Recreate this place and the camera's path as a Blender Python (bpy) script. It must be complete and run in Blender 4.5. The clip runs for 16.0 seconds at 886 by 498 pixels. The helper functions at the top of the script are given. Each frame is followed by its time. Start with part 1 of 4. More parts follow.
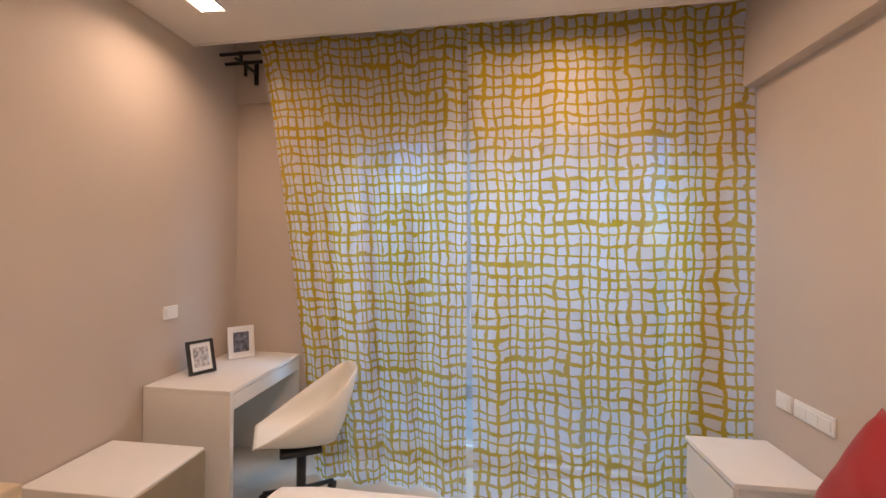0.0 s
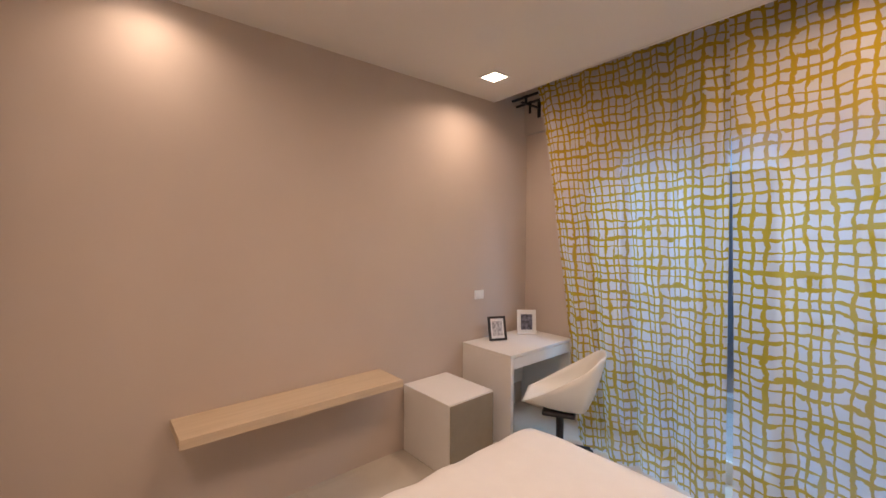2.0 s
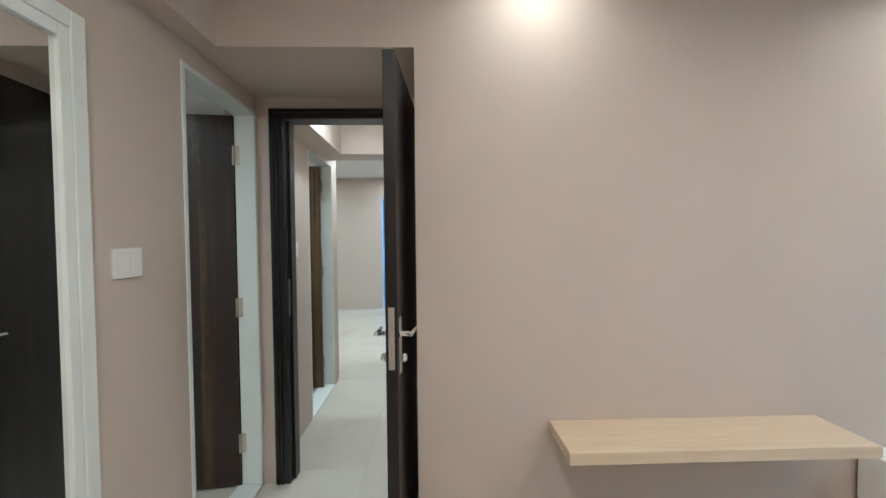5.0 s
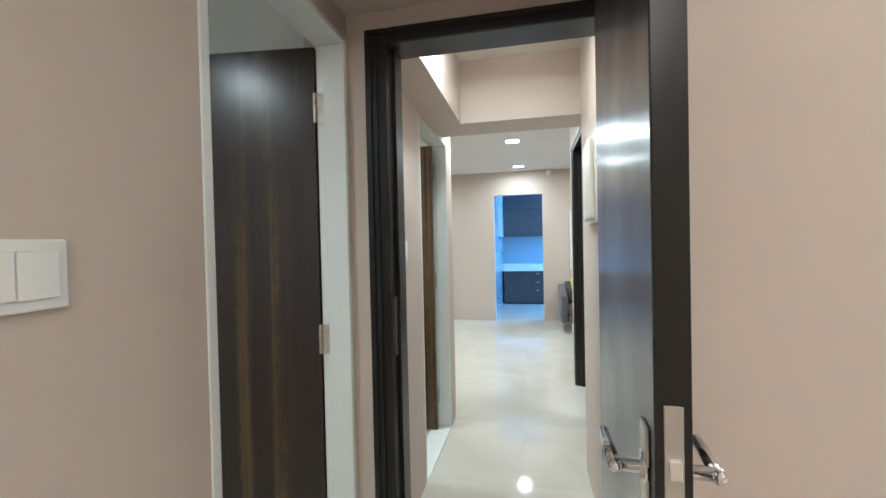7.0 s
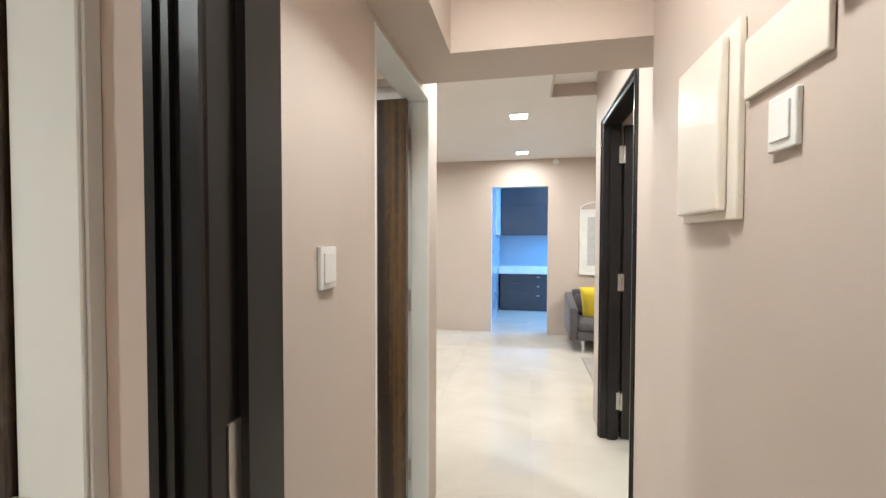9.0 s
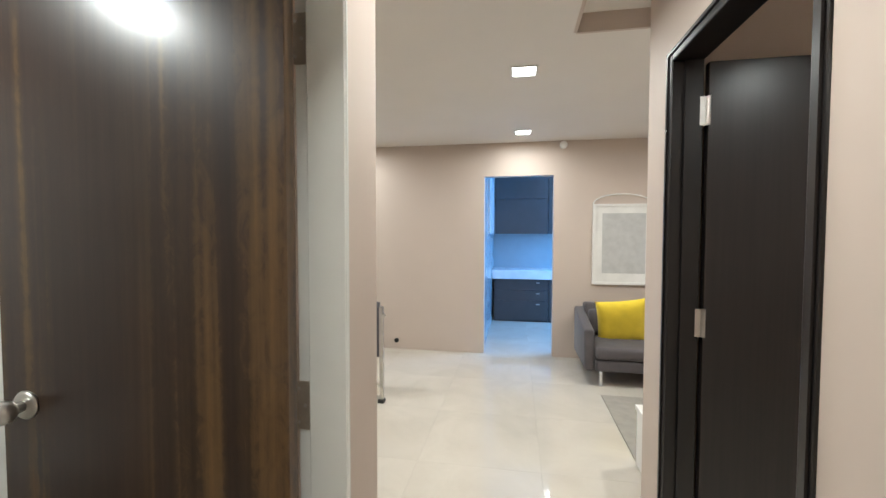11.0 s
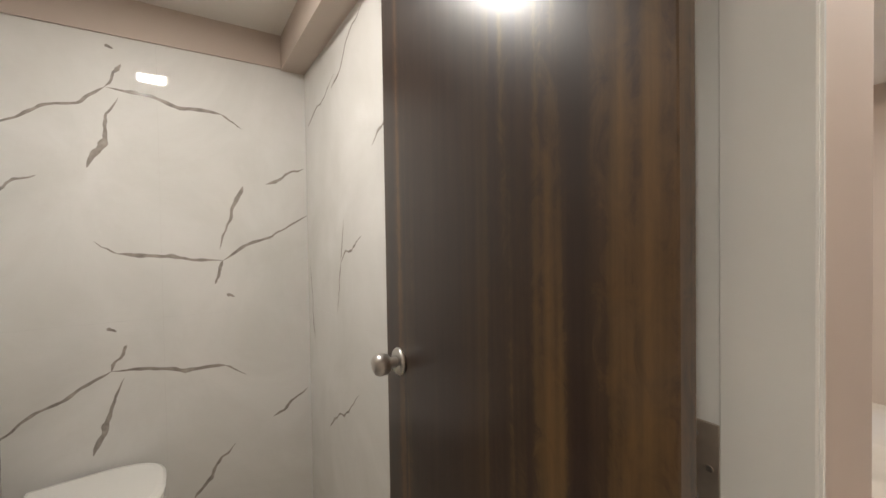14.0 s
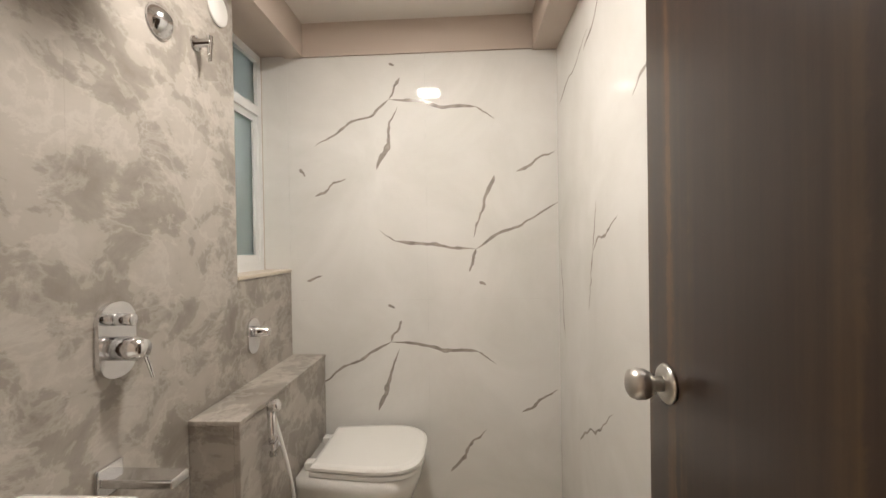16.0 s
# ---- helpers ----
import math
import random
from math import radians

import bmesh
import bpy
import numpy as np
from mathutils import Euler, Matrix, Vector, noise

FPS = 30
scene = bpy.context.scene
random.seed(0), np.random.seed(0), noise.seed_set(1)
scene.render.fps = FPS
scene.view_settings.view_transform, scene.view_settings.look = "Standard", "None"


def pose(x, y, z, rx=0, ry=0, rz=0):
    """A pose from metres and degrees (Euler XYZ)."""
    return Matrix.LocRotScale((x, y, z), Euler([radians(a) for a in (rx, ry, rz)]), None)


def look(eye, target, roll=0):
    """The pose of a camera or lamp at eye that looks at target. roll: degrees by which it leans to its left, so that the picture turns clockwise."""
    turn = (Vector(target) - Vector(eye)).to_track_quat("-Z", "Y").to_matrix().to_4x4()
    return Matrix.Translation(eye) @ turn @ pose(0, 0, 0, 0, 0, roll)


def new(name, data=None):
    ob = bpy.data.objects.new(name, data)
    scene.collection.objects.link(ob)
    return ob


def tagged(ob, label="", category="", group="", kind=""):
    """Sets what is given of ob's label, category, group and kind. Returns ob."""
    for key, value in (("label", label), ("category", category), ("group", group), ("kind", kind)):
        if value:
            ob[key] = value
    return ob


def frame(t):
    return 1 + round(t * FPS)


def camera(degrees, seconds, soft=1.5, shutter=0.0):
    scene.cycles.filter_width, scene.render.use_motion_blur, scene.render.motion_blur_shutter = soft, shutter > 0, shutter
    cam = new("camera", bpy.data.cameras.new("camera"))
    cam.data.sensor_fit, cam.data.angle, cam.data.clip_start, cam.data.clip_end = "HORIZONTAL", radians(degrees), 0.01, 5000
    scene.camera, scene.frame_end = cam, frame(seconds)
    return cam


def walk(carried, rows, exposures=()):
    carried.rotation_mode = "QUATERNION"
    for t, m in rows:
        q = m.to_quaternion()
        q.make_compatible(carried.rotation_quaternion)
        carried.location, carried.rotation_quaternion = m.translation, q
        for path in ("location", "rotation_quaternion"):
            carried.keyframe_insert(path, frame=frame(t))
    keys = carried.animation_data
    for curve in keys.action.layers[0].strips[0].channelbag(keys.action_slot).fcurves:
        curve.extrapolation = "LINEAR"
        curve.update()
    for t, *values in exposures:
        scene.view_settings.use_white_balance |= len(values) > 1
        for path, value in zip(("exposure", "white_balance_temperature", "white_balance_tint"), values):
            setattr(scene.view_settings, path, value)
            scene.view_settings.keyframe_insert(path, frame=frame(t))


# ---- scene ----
cam = camera(94.5, 16.0)
PATH = [
    (0, (1.85, 1.634, 1.447), (1.611, 3.62, 1.438), 0.8),
    (0.5, (2.011, 1.546, 1.46), (1.377, 3.443, 1.449), 0.9),
    (1, (2.155, 1.486, 1.513), (1.154, 3.217, 1.469), 0.7),
    (1.5, (2.301, 1.433, 1.514), (1.0, 2.952, 1.464), 0.6),
    (2, (2.389, 1.359, 1.547), (0.871, 2.66, 1.476), 0.2),
    (2.5, (2.439, 1.262, 1.525), (0.761, 2.349, 1.462), 0.3),
    (3, (2.439, 1.213, 1.506), (0.65, 2.103, 1.449), 0.1),
    (3.5, (2.345, 1.207, 1.477), (0.467, 1.895, 1.43), -0.1),
    (4, (2.143, 1.216, 1.451), (0.203, 1.702, 1.417), -0.3),
    (4.3, (2.053, 1.223, 1.488), (0.082, 1.556, 1.42), -0.1),
    (4.5, (1.989, 1.224, 1.49), (0.005, 1.465, 1.407), -0.3),
    (5, (1.772, 1.122, 1.444), (-0.227, 1.178, 1.382), -0.5),
    (7.3, (0.691, 0.753, 1.398), (-1.256, 0.296, 1.364), -0.8),
    (7.5, (0.613, 0.727, 1.401), (-1.331, 0.26, 1.365), -0.5),
    (7.8, (0.453, 0.684, 1.404), (-1.492, 0.22, 1.365), -0.5),
    (8, (0.352, 0.675, 1.404), (-1.594, 0.213, 1.366), -0.4),
    (8.5, (0.098, 0.661, 1.413), (-1.856, 0.237, 1.374), -0.0),
    (11, (-1.362, 0.534, 1.505), (-3.329, 0.181, 1.429), 0.1),
    (11.5, (-1.503, 0.496, 1.48), (-3.422, -0.064, 1.408), -0.3),
    (12, (-1.56, 0.498, 1.457), (-3.384, -0.32, 1.388), -0.6),
    (12.5, (-1.584, 0.494, 1.433), (-3.272, -0.578, 1.376), -0.9),
    (13, (-1.625, 0.458, 1.41), (-3.138, -0.85, 1.359), -1.0),
    (13.5, (-1.662, 0.379, 1.396), (-2.965, -1.138, 1.359), -0.9),
    (14, (-1.676, 0.307, 1.394), (-2.754, -1.377, 1.356), -0.9),
    (14.5, (-1.701, 0.256, 1.383), (-2.507, -1.574, 1.351), -0.9),
    (15, (-1.743, 0.205, 1.369), (-2.249, -1.729, 1.34), -0.9),
    (15.5, (-1.771, 0.159, 1.348), (-1.96, -1.832, 1.325), -1.0),
    (16, (-1.778, 0.124, 1.345), (-1.671, -1.873, 1.326), -0.9),
]
EXPOSURES = [(0, 0.08, 7250, 21), (2.2, 0.0, 6800, 19), (3.0, 0.1, 7150, 20), (3.5, 0.2, 6650, 16), (4.2, 0.44, 5450, 2), (5.0, 0.55, 4800, -6), (7.3, 0.9, 5050, -4), (8.7, 1.06, 5600, 4), (11.0, 0.66, 5600, 3), (12.0, 0.62, 6200, 12), (13.0, 0.38, 6350, 13), (14.0, 0.36, 6100, 11), (15.2, 0.68, 6250, 13), (16.0, 0.66, 6250, 12)]
walk(cam, [(t, look(eye, target, roll)) for t, eye, target, roll in PATH], EXPOSURES)

# ---- world and large lights ----
world = bpy.data.worlds.new("dusk_sky")
scene.world = world
world.use_nodes = True
wn, wl = world.node_tree.nodes, world.node_tree.links
sky = wn.new("ShaderNodeTexSky")
sky.sky_type, sky.sun_disc = "NISHITA", False
sky.sun_elevation, sky.sun_rotation = radians(14), radians(200)
sky.ozone_density = 5.0
wl.new(sky.outputs[0], wn["Background"].inputs[0])
wn["Background"].inputs[1].default_value = 0.15

sun = new("sun", bpy.data.lights.new("sun", "SUN"))
sun.data.energy, sun.data.angle, sun.data.color = 1.0, radians(12), (1.0, 0.95, 0.88)
sun.matrix_world = look((0, 0, 0), (math.sin(radians(200)) * -1, -math.cos(radians(200)), -math.tan(radians(14))))

WARM = (1.0, 0.755, 0.575)
NEUTRAL = (1.0, 0.91, 0.79)


def area(name, place, aim, sx, sy, watts, colour, spread=180):
    data = bpy.data.lights.new(name, "AREA")
    data.shape, data.size, data.size_y, data.energy, data.color = "RECTANGLE", sx, sy, watts, colour
    data.spread = radians(spread)
    ob = new(name, data)
    ob.matrix_world = look(place, aim)
    return ob


# ---- building helpers ----
def thing(name, place, label, category, group="", kind=""):
    ob = new(name)
    ob.empty_display_size = 0.1
    ob.location = place
    return tagged(ob, label, category, group, kind)


def part(name, bm, material, parent=None, label="", smooth=False):
    """One mesh object, built in world coordinates, under a thing or a part."""
    me = bpy.data.meshes.new(name)
    bmesh.ops.recalc_face_normals(bm, faces=bm.faces[:])
    bm.to_mesh(me)
    bm.free()
    me.materials.append(material)
    if smooth:
        for p in me.polygons:
            p.use_smooth = True
    ob = new(name, me)
    if parent:
        ob.parent = parent
        if parent.type == "EMPTY":
            ob.matrix_parent_inverse = parent.matrix_basis.inverted()
    if label:
        ob["label"] = label
    return ob


def structure(name, bm, material, label, category):
    return tagged(part(name, bm, material), label, category, "", "structure")


def box(bm, x0, y0, z0, x1, y1, z1):
    m = Matrix.LocRotScale(((x0 + x1) / 2, (y0 + y1) / 2, (z0 + z1) / 2), None,
                           (abs(x1 - x0), abs(y1 - y0), abs(z1 - z0)))
    return bmesh.ops.create_cube(bm, size=1, matrix=m)["verts"]


def slab(x0, y0, z0, x1, y1, z1, r=0.0, seg=2):
    """A new bmesh with one box, its edges rounded by r."""
    bm = bmesh.new()
    box(bm, x0, y0, z0, x1, y1, z1)
    if r:
        bmesh.ops.bevel(bm, geom=bm.edges[:], offset=r, segments=seg, profile=0.5, affect="EDGES")
    return bm


def boxes(*rows):
    bm = bmesh.new()
    for r in rows:
        box(bm, *r)
    return bm


def tube(bm, a, b, r, r2=None, n=16):
    a, b = Vector(a), Vector(b)
    turn = (b - a).to_track_quat("Z", "Y").to_matrix().to_4x4()
    return bmesh.ops.create_cone(bm, cap_ends=True, segments=n, radius1=r, radius2=r if r2 is None else r2,
                                 depth=(b - a).length, matrix=Matrix.Translation((a + b) / 2) @ turn)["verts"]


def rod(a, b, r, r2=None, n=16):
    bm = bmesh.new()
    tube(bm, a, b, r, r2, n)
    return bm


def lathe(profile, axis_at, direction, n=20):
    """A turned body: (distance along, radius) rows about an axis."""
    bm = bmesh.new()
    turn = Matrix.Translation(axis_at) @ Vector(direction).to_track_quat("Z", "Y").to_matrix().to_4x4()
    rings = []
    for d, r in profile:
        rings.append([bm.verts.new(turn @ Vector((r * math.cos(2 * math.pi * k / n), r * math.sin(2 * math.pi * k / n), d))) for k in range(n)])
    for a, b in zip(rings, rings[1:]):
        for k in range(n):
            bm.faces.new((a[k], a[(k + 1) % n], b[(k + 1) % n], b[k]))
    bm.faces.new(rings[0])
    bm.faces.new(rings[-1])
    return bm


def sweep(pts, r, n=10):
    """A smooth round cord through points."""
    bm = bmesh.new()
    pts = [Vector(p) for p in pts]
    rings = []
    for k, p in enumerate(pts):
        ahead = (pts[min(k + 1, len(pts) - 1)] - pts[max(k - 1, 0)]).normalized()
        side = ahead.cross(Vector((0.31, 0.92, 0.23))).normalized()
        up = side.cross(ahead)
        rings.append([bm.verts.new(p + r * (side * math.cos(2 * math.pi * i / n) + up * math.sin(2 * math.pi * i / n))) for i in range(n)])
    for a, b in zip(rings, rings[1:]):
        for i in range(n):
            bm.faces.new((a[i], a[(i + 1) % n], b[(i + 1) % n], b[i]))
    bm.faces.new(rings[0])
    bm.faces.new(rings[-1])
    return bm


def sheet(rows):
    """A surface through rows of points."""
    bm = bmesh.new()
    grid = [[bm.verts.new(p) for p in row] for row in rows]
    for a, b in zip(grid, grid[1:]):
        for i in range(len(a) - 1):
            bm.faces.new((a[i], a[i + 1], b[i + 1], b[i]))
    return bm


def thick(ob, t, offset=0.0):
    mod = ob.modifiers.new("thickness", "SOLIDIFY")
    mod.thickness, mod.offset = t, offset
    return ob


def turned(bm, m):
    bmesh.ops.transform(bm, matrix=m, verts=bm.verts[:])
    return bm


def wall_x(bm, x0, x1, y0, y1, z0, z1, holes=()):
    """A wall that runs along y, with holes (y0, y1, z0, z1)."""
    at = y0
    for a, b, c, d in sorted(holes):
        box(bm, x0, at, z0, x1, a, z1)
        if c > z0:
            box(bm, x0, a, z0, x1, b, c)
        if d < z1:
            box(bm, x0, a, d, x1, b, z1)
        at = b
    box(bm, x0, at, z0, x1, y1, z1)
    return bm


def wall_y(bm, y0, y1, x0, x1, z0, z1, holes=()):
    at = x0
    for a, b, c, d in sorted(holes):
        box(bm, at, y0, z0, a, y1, z1)
        if c > z0:
            box(bm, a, y0, z0, b, y1, c)
        if d < z1:
            box(bm, a, y0, d, b, y1, z1)
        at = b
    box(bm, at, y0, z0, x1, y1, z1)
    return bm


# ---- materials ----
def nodes_of(name):
    m = bpy.data.materials.new(name)
    m.use_nodes = True
    return m, m.node_tree.nodes, m.node_tree.links, m.node_tree.nodes["Principled BSDF"]


def ramp(n, l, value, *stops):
    r = n.new("ShaderNodeValToRGB")
    while len(r.color_ramp.elements) < len(stops):
        r.color_ramp.elements.new(0.5)
    for e, (at, c) in zip(r.color_ramp.elements, stops):
        e.position, e.color = at, (*c, 1) if len(c) == 3 else c
    l.new(value, r.inputs[0])
    return r.outputs[0]


def noise_at(n, l, scale, detail=4, rough=0.55, stretch=(1, 1, 1), vector=None, distort=0.0):
    t = n.new("ShaderNodeTexNoise")
    t.inputs["Scale"].default_value, t.inputs["Detail"].default_value = scale, detail
    t.inputs["Roughness"].default_value, t.inputs["Distortion"].default_value = rough, distort
    if vector is None:
        vector = n.new("ShaderNodeTexCoord").outputs["Object"]
    m = n.new("ShaderNodeMapping")
    m.inputs["Scale"].default_value = stretch
    l.new(vector, m.inputs[0])
    l.new(m.outputs[0], t.inputs["Vector"])
    return t.outputs[0]


def bump(n, l, bsdf, value, strength, distance=0.002):
    b = n.new("ShaderNodeBump")
    b.inputs["Strength"].default_value, b.inputs["Distance"].default_value = strength, distance
    l.new(value, b.inputs["Height"])
    l.new(b.outputs[0], bsdf.inputs["Normal"])


def plain(name, colour, rough, metal=0.0, vary=0.06, scale=6.0, fine=180.0, relief=0.05, coat=0.0, rough_vary=0.08):
    """Paint, plastic, metal: a base colour with soft unevenness, fine grain and uneven gloss."""
    m, n, l, b = nodes_of(name)
    c = Vector(colour)
    l.new(ramp(n, l, noise_at(n, l, scale, 5), (0.3, c * (1 - vary)), (0.7, c * (1 + vary))), b.inputs["Base Color"])
    low, high = max(rough - rough_vary, 0.02), rough + rough_vary
    if low < 0.29 < high:
        low, high = 0.29, 0.29 + rough_vary
    r = ramp(n, l, noise_at(n, l, scale * 1.7, 5), (0.3, (low,) * 3), (0.7, (high,) * 3))
    l.new(r, b.inputs["Roughness"])
    b.inputs["Metallic"].default_value = metal
    b.inputs["Coat Weight"].default_value = coat
    if relief:
        bump(n, l, b, noise_at(n, l, fine, 3), relief, 0.001)
    return m


def stained_wood(name, dark, light, rough, coat=0.3):
    """Dark lacquered veneer with long upright streaks."""
    m, n, l, b = nodes_of(name)
    broad = noise_at(n, l, 1.0, 3, 0.5, (13.0, 13.0, 0.28))
    fine = noise_at(n, l, 1.0, 6, 0.65, (60, 60, 1.6))
    figure = noise_at(n, l, 1.0, 6, 0.7, (24, 24, 13.0), distort=1.2)
    wave = n.new("ShaderNodeMath")
    wave.operation = "MULTIPLY_ADD"
    l.new(figure, wave.inputs[0])
    wave.inputs[1].default_value = 0.20
    l.new(broad, wave.inputs[2])
    streak = ramp(n, l, wave.outputs[0], (0.54, (0, 0, 0)), (0.63, (0.18,) * 3), (0.67, (0.55,) * 3), (0.79, (1, 1, 1)))
    grain = ramp(n, l, fine, (0.3, (0.72,) * 3), (0.7, (1.10,) * 3))
    mix = n.new("ShaderNodeMix")
    mix.data_type = "RGBA"
    mix.inputs[6].default_value, mix.inputs[7].default_value = (*dark, 1), (*light, 1)
    gather = ramp(n, l, noise_at(n, l, 1.0, 2, 0.5, (3.4, 3.4, 0.22)), (0.42, (0.12,) * 3), (0.58, (1, 1, 1)))
    bands = n.new("ShaderNodeMath")
    bands.operation = "MULTIPLY"
    l.new(streak, bands.inputs[0])
    l.new(gather, bands.inputs[1])
    l.new(bands.outputs[0], mix.inputs[0])
    mul = n.new("ShaderNodeMix")
    mul.data_type, mul.blend_type = "RGBA", "MULTIPLY"
    mul.inputs[0].default_value = 1.0
    l.new(mix.outputs[2], mul.inputs[6])
    l.new(grain, mul.inputs[7])
    l.new(mul.outputs[2], b.inputs["Base Color"])
    l.new(ramp(n, l, noise_at(n, l, 3, 5), (0.3, (rough - 0.06,) * 3), (0.7, (rough + 0.1,) * 3)), b.inputs["Roughness"])
    b.inputs["Coat Weight"].default_value = coat
    b.inputs["Coat Roughness"].default_value = 0.27
    b.inputs["Specular IOR Level"].default_value = 0.2
    return m


def oak(name, a, c, rough=0.5, along=(1.5, 1.5, 40)):
    m, n, l, b = nodes_of(name)
    l.new(ramp(n, l, noise_at(n, l, 1.0, 6, 0.6, along, distort=0.6), (0.3, a), (0.7, c)), b.inputs["Base Color"])
    b.inputs["Roughness"].default_value = rough
    bump(n, l, b, noise_at(n, l, 1.0, 5, 0.6, tuple(3 * v for v in along)), 0.08, 0.001)
    return m


def floor_tile(name):
    """Polished vitrified tile, cream with faint clouds and hairline veins."""
    m, n, l, b = nodes_of(name)
    co = n.new("ShaderNodeTexCoord").outputs["Object"]
    info = n.new("ShaderNodeObjectInfo").outputs["Random"]
    add = n.new("ShaderNodeVectorMath")
    add.operation = "MULTIPLY_ADD"
    l.new(info, add.inputs[0])
    add.inputs[1].default_value = (31, 17, 9)
    l.new(co, add.inputs[2])
    cloud = ramp(n, l, noise_at(n, l, 1.6, 6, 0.6, vector=add.outputs[0], distort=0.8), (0.3, (0.52, 0.475, 0.405)), (0.7, (0.60, 0.555, 0.48)))
    l.new(cloud, b.inputs["Base Color"])
    l.new(ramp(n, l, noise_at(n, l, 5, 5), (0.3, (0.04,) * 3), (0.75, (0.09,) * 3)), b.inputs["Roughness"])
    bump(n, l, b, noise_at(n, l, 5, 2), 0.02, 0.002)
    return m


def marble(name):
    m, n, l, b = nodes_of(name)
    base = ramp(n, l, noise_at(n, l, 1.8, 6, 0.6, distort=0.7), (0.3, (0.70, 0.69, 0.65)), (0.65, (0.82, 0.81, 0.78)))
    l.new(base, b.inputs["Base Color"])
    l.new(ramp(n, l, noise_at(n, l, 4, 4), (0.3, (0.02,) * 3), (0.7, (0.04,) * 3)), b.inputs["Roughness"])
    return m


def grey_stone(name):
    """Matt grey-brown slate-like tile with pale torn veins."""
    m, n, l, b = nodes_of(name)
    big = noise_at(n, l, 5.5, 9, 0.60, (1, 1, 1.35), distort=0.35)
    mid = noise_at(n, l, 6.5, 9, 0.62, (1, 1, 1.3), distort=0.4)
    base = ramp(n, l, big, (0.30, (0.232, 0.205, 0.172)), (0.44, (0.30, 0.27, 0.235)), (0.50, (0.33, 0.30, 0.26)), (0.525, (0.42, 0.385, 0.34)), (0.72, (0.465, 0.43, 0.385)))
    vein = ramp(n, l, mid, (0.465, (0, 0, 0)), (0.5, (1, 1, 1)), (0.56, (0, 0, 0)))
    mix = n.new("ShaderNodeMix")
    mix.data_type = "RGBA"
    mix.inputs[7].default_value = (0.62, 0.58, 0.53, 1)
    half = n.new("ShaderNodeMath")
    half.operation = "MULTIPLY"
    half.inputs[1].default_value = 0.32
    l.new(vein, half.inputs[0])
    l.new(half.outputs[0], mix.inputs[0])
    l.new(base, mix.inputs[6])
    l.new(mix.outputs[2], b.inputs["Base Color"])
    b.inputs["Roughness"].default_value = 0.42
    bump(n, l, b, big, 0.10, 0.004)
    return m


def curtain_cloth(name):
    """Thin white cotton, printed with a wobbly hand-drawn mustard lattice."""
    m, n, l, b = nodes_of(name)
    uv = n.new("ShaderNodeTexCoord").outputs["UV"]

    def lines(axis, pitch, width, seed):
        sep = n.new("ShaderNodeSeparateXYZ")
        l.new(uv, sep.inputs[0])
        row = noise_at(n, l, 9.0, 2.5, 0.6, (1, 0.10, 1) if axis == 0 else (0.10, 1, 1), vector=shift(seed))
        w = noise_at(n, l, 6.0, 2, 0.5, (1, 1, 1), vector=shift(seed + 2))
        w2 = noise_at(n, l, 24.0, 2, 0.5, (1, 1, 1), vector=shift(seed + 5))
        a = math_node("MULTIPLY_ADD", row, 0.085, sep.outputs[axis])
        a = math_node("MULTIPLY_ADD", w, 0.055, a)
        a = math_node("MULTIPLY_ADD", w2, 0.017, a)
        a = math_node("DIVIDE", a, pitch)
        a = math_node("FRACT", a)
        a = math_node("SUBTRACT", a, 0.5)
        a = math_node("ABSOLUTE", a)
        vary = noise_at(n, l, 17.0, 1, 0.5, vector=shift(seed + 9))
        edge = math_node("MULTIPLY_ADD", vary, 0.22, width)
        d = math_node("SUBTRACT", edge, a)
        return math_node("MULTIPLY", d, 30.0, clamp=True)

    def shift(s):
        v = n.new("ShaderNodeVectorMath")
        v.operation = "ADD"
        v.inputs[1].default_value = (s * 3.1, s * 1.7, 0)
        l.new(uv, v.inputs[0])
        return v.outputs[0]

    def math_node(op, a, c=None, d=None, clamp=False):
        k = n.new("ShaderNodeMath")
        k.operation, k.use_clamp = op, clamp
        for i, v in enumerate((a, c, d)):
            if v is None:
                continue
            if isinstance(v, (int, float)):
                k.inputs[i].default_value = v
            else:
                l.new(v, k.inputs[i])
        return k.outputs[0]

    mask = math_node("MAXIMUM", lines(0, 0.062, 0.050, 1.0), lines(1, 0.060, 0.040, 4.0))
    col = n.new("ShaderNodeMix")
    col.data_type = "RGBA"
    col.inputs[6].default_value, col.inputs[7].default_value = (0.80, 0.77, 0.74, 1), (0.50, 0.33, 0.018, 1)
    l.new(mask, col.inputs[0])
    n.remove(b)
    diff, tran, clear = n.new("ShaderNodeBsdfDiffuse"), n.new("ShaderNodeBsdfTranslucent"), n.new("ShaderNodeBsdfTransparent")
    l.new(col.outputs[2], diff.inputs[0])
    l.new(col.outputs[2], tran.inputs[0])
    body, whole = n.new("ShaderNodeMixShader"), n.new("ShaderNodeMixShader")
    body.inputs[0].default_value = 0.42
    l.new(diff.outputs[0], body.inputs[1])
    l.new(tran.outputs[0], body.inputs[2])
    see = math_node("MULTIPLY_ADD", mask, -0.16, 0.33)
    l.new(see, whole.inputs[0])
    l.new(body.outputs[0], whole.inputs[1])
    l.new(clear.outputs[0], whole.inputs[2])
    l.new(whole.outputs[0], n["Material Output"].inputs[0])
    weave = n.new("ShaderNodeBump")
    weave.inputs["Strength"].default_value, weave.inputs["Distance"].default_value = 0.15, 0.001
    l.new(noise_at(n, l, 400, 2, vector=uv), weave.inputs["Height"])
    l.new(weave.outputs[0], diff.inputs["Normal"])
    return m


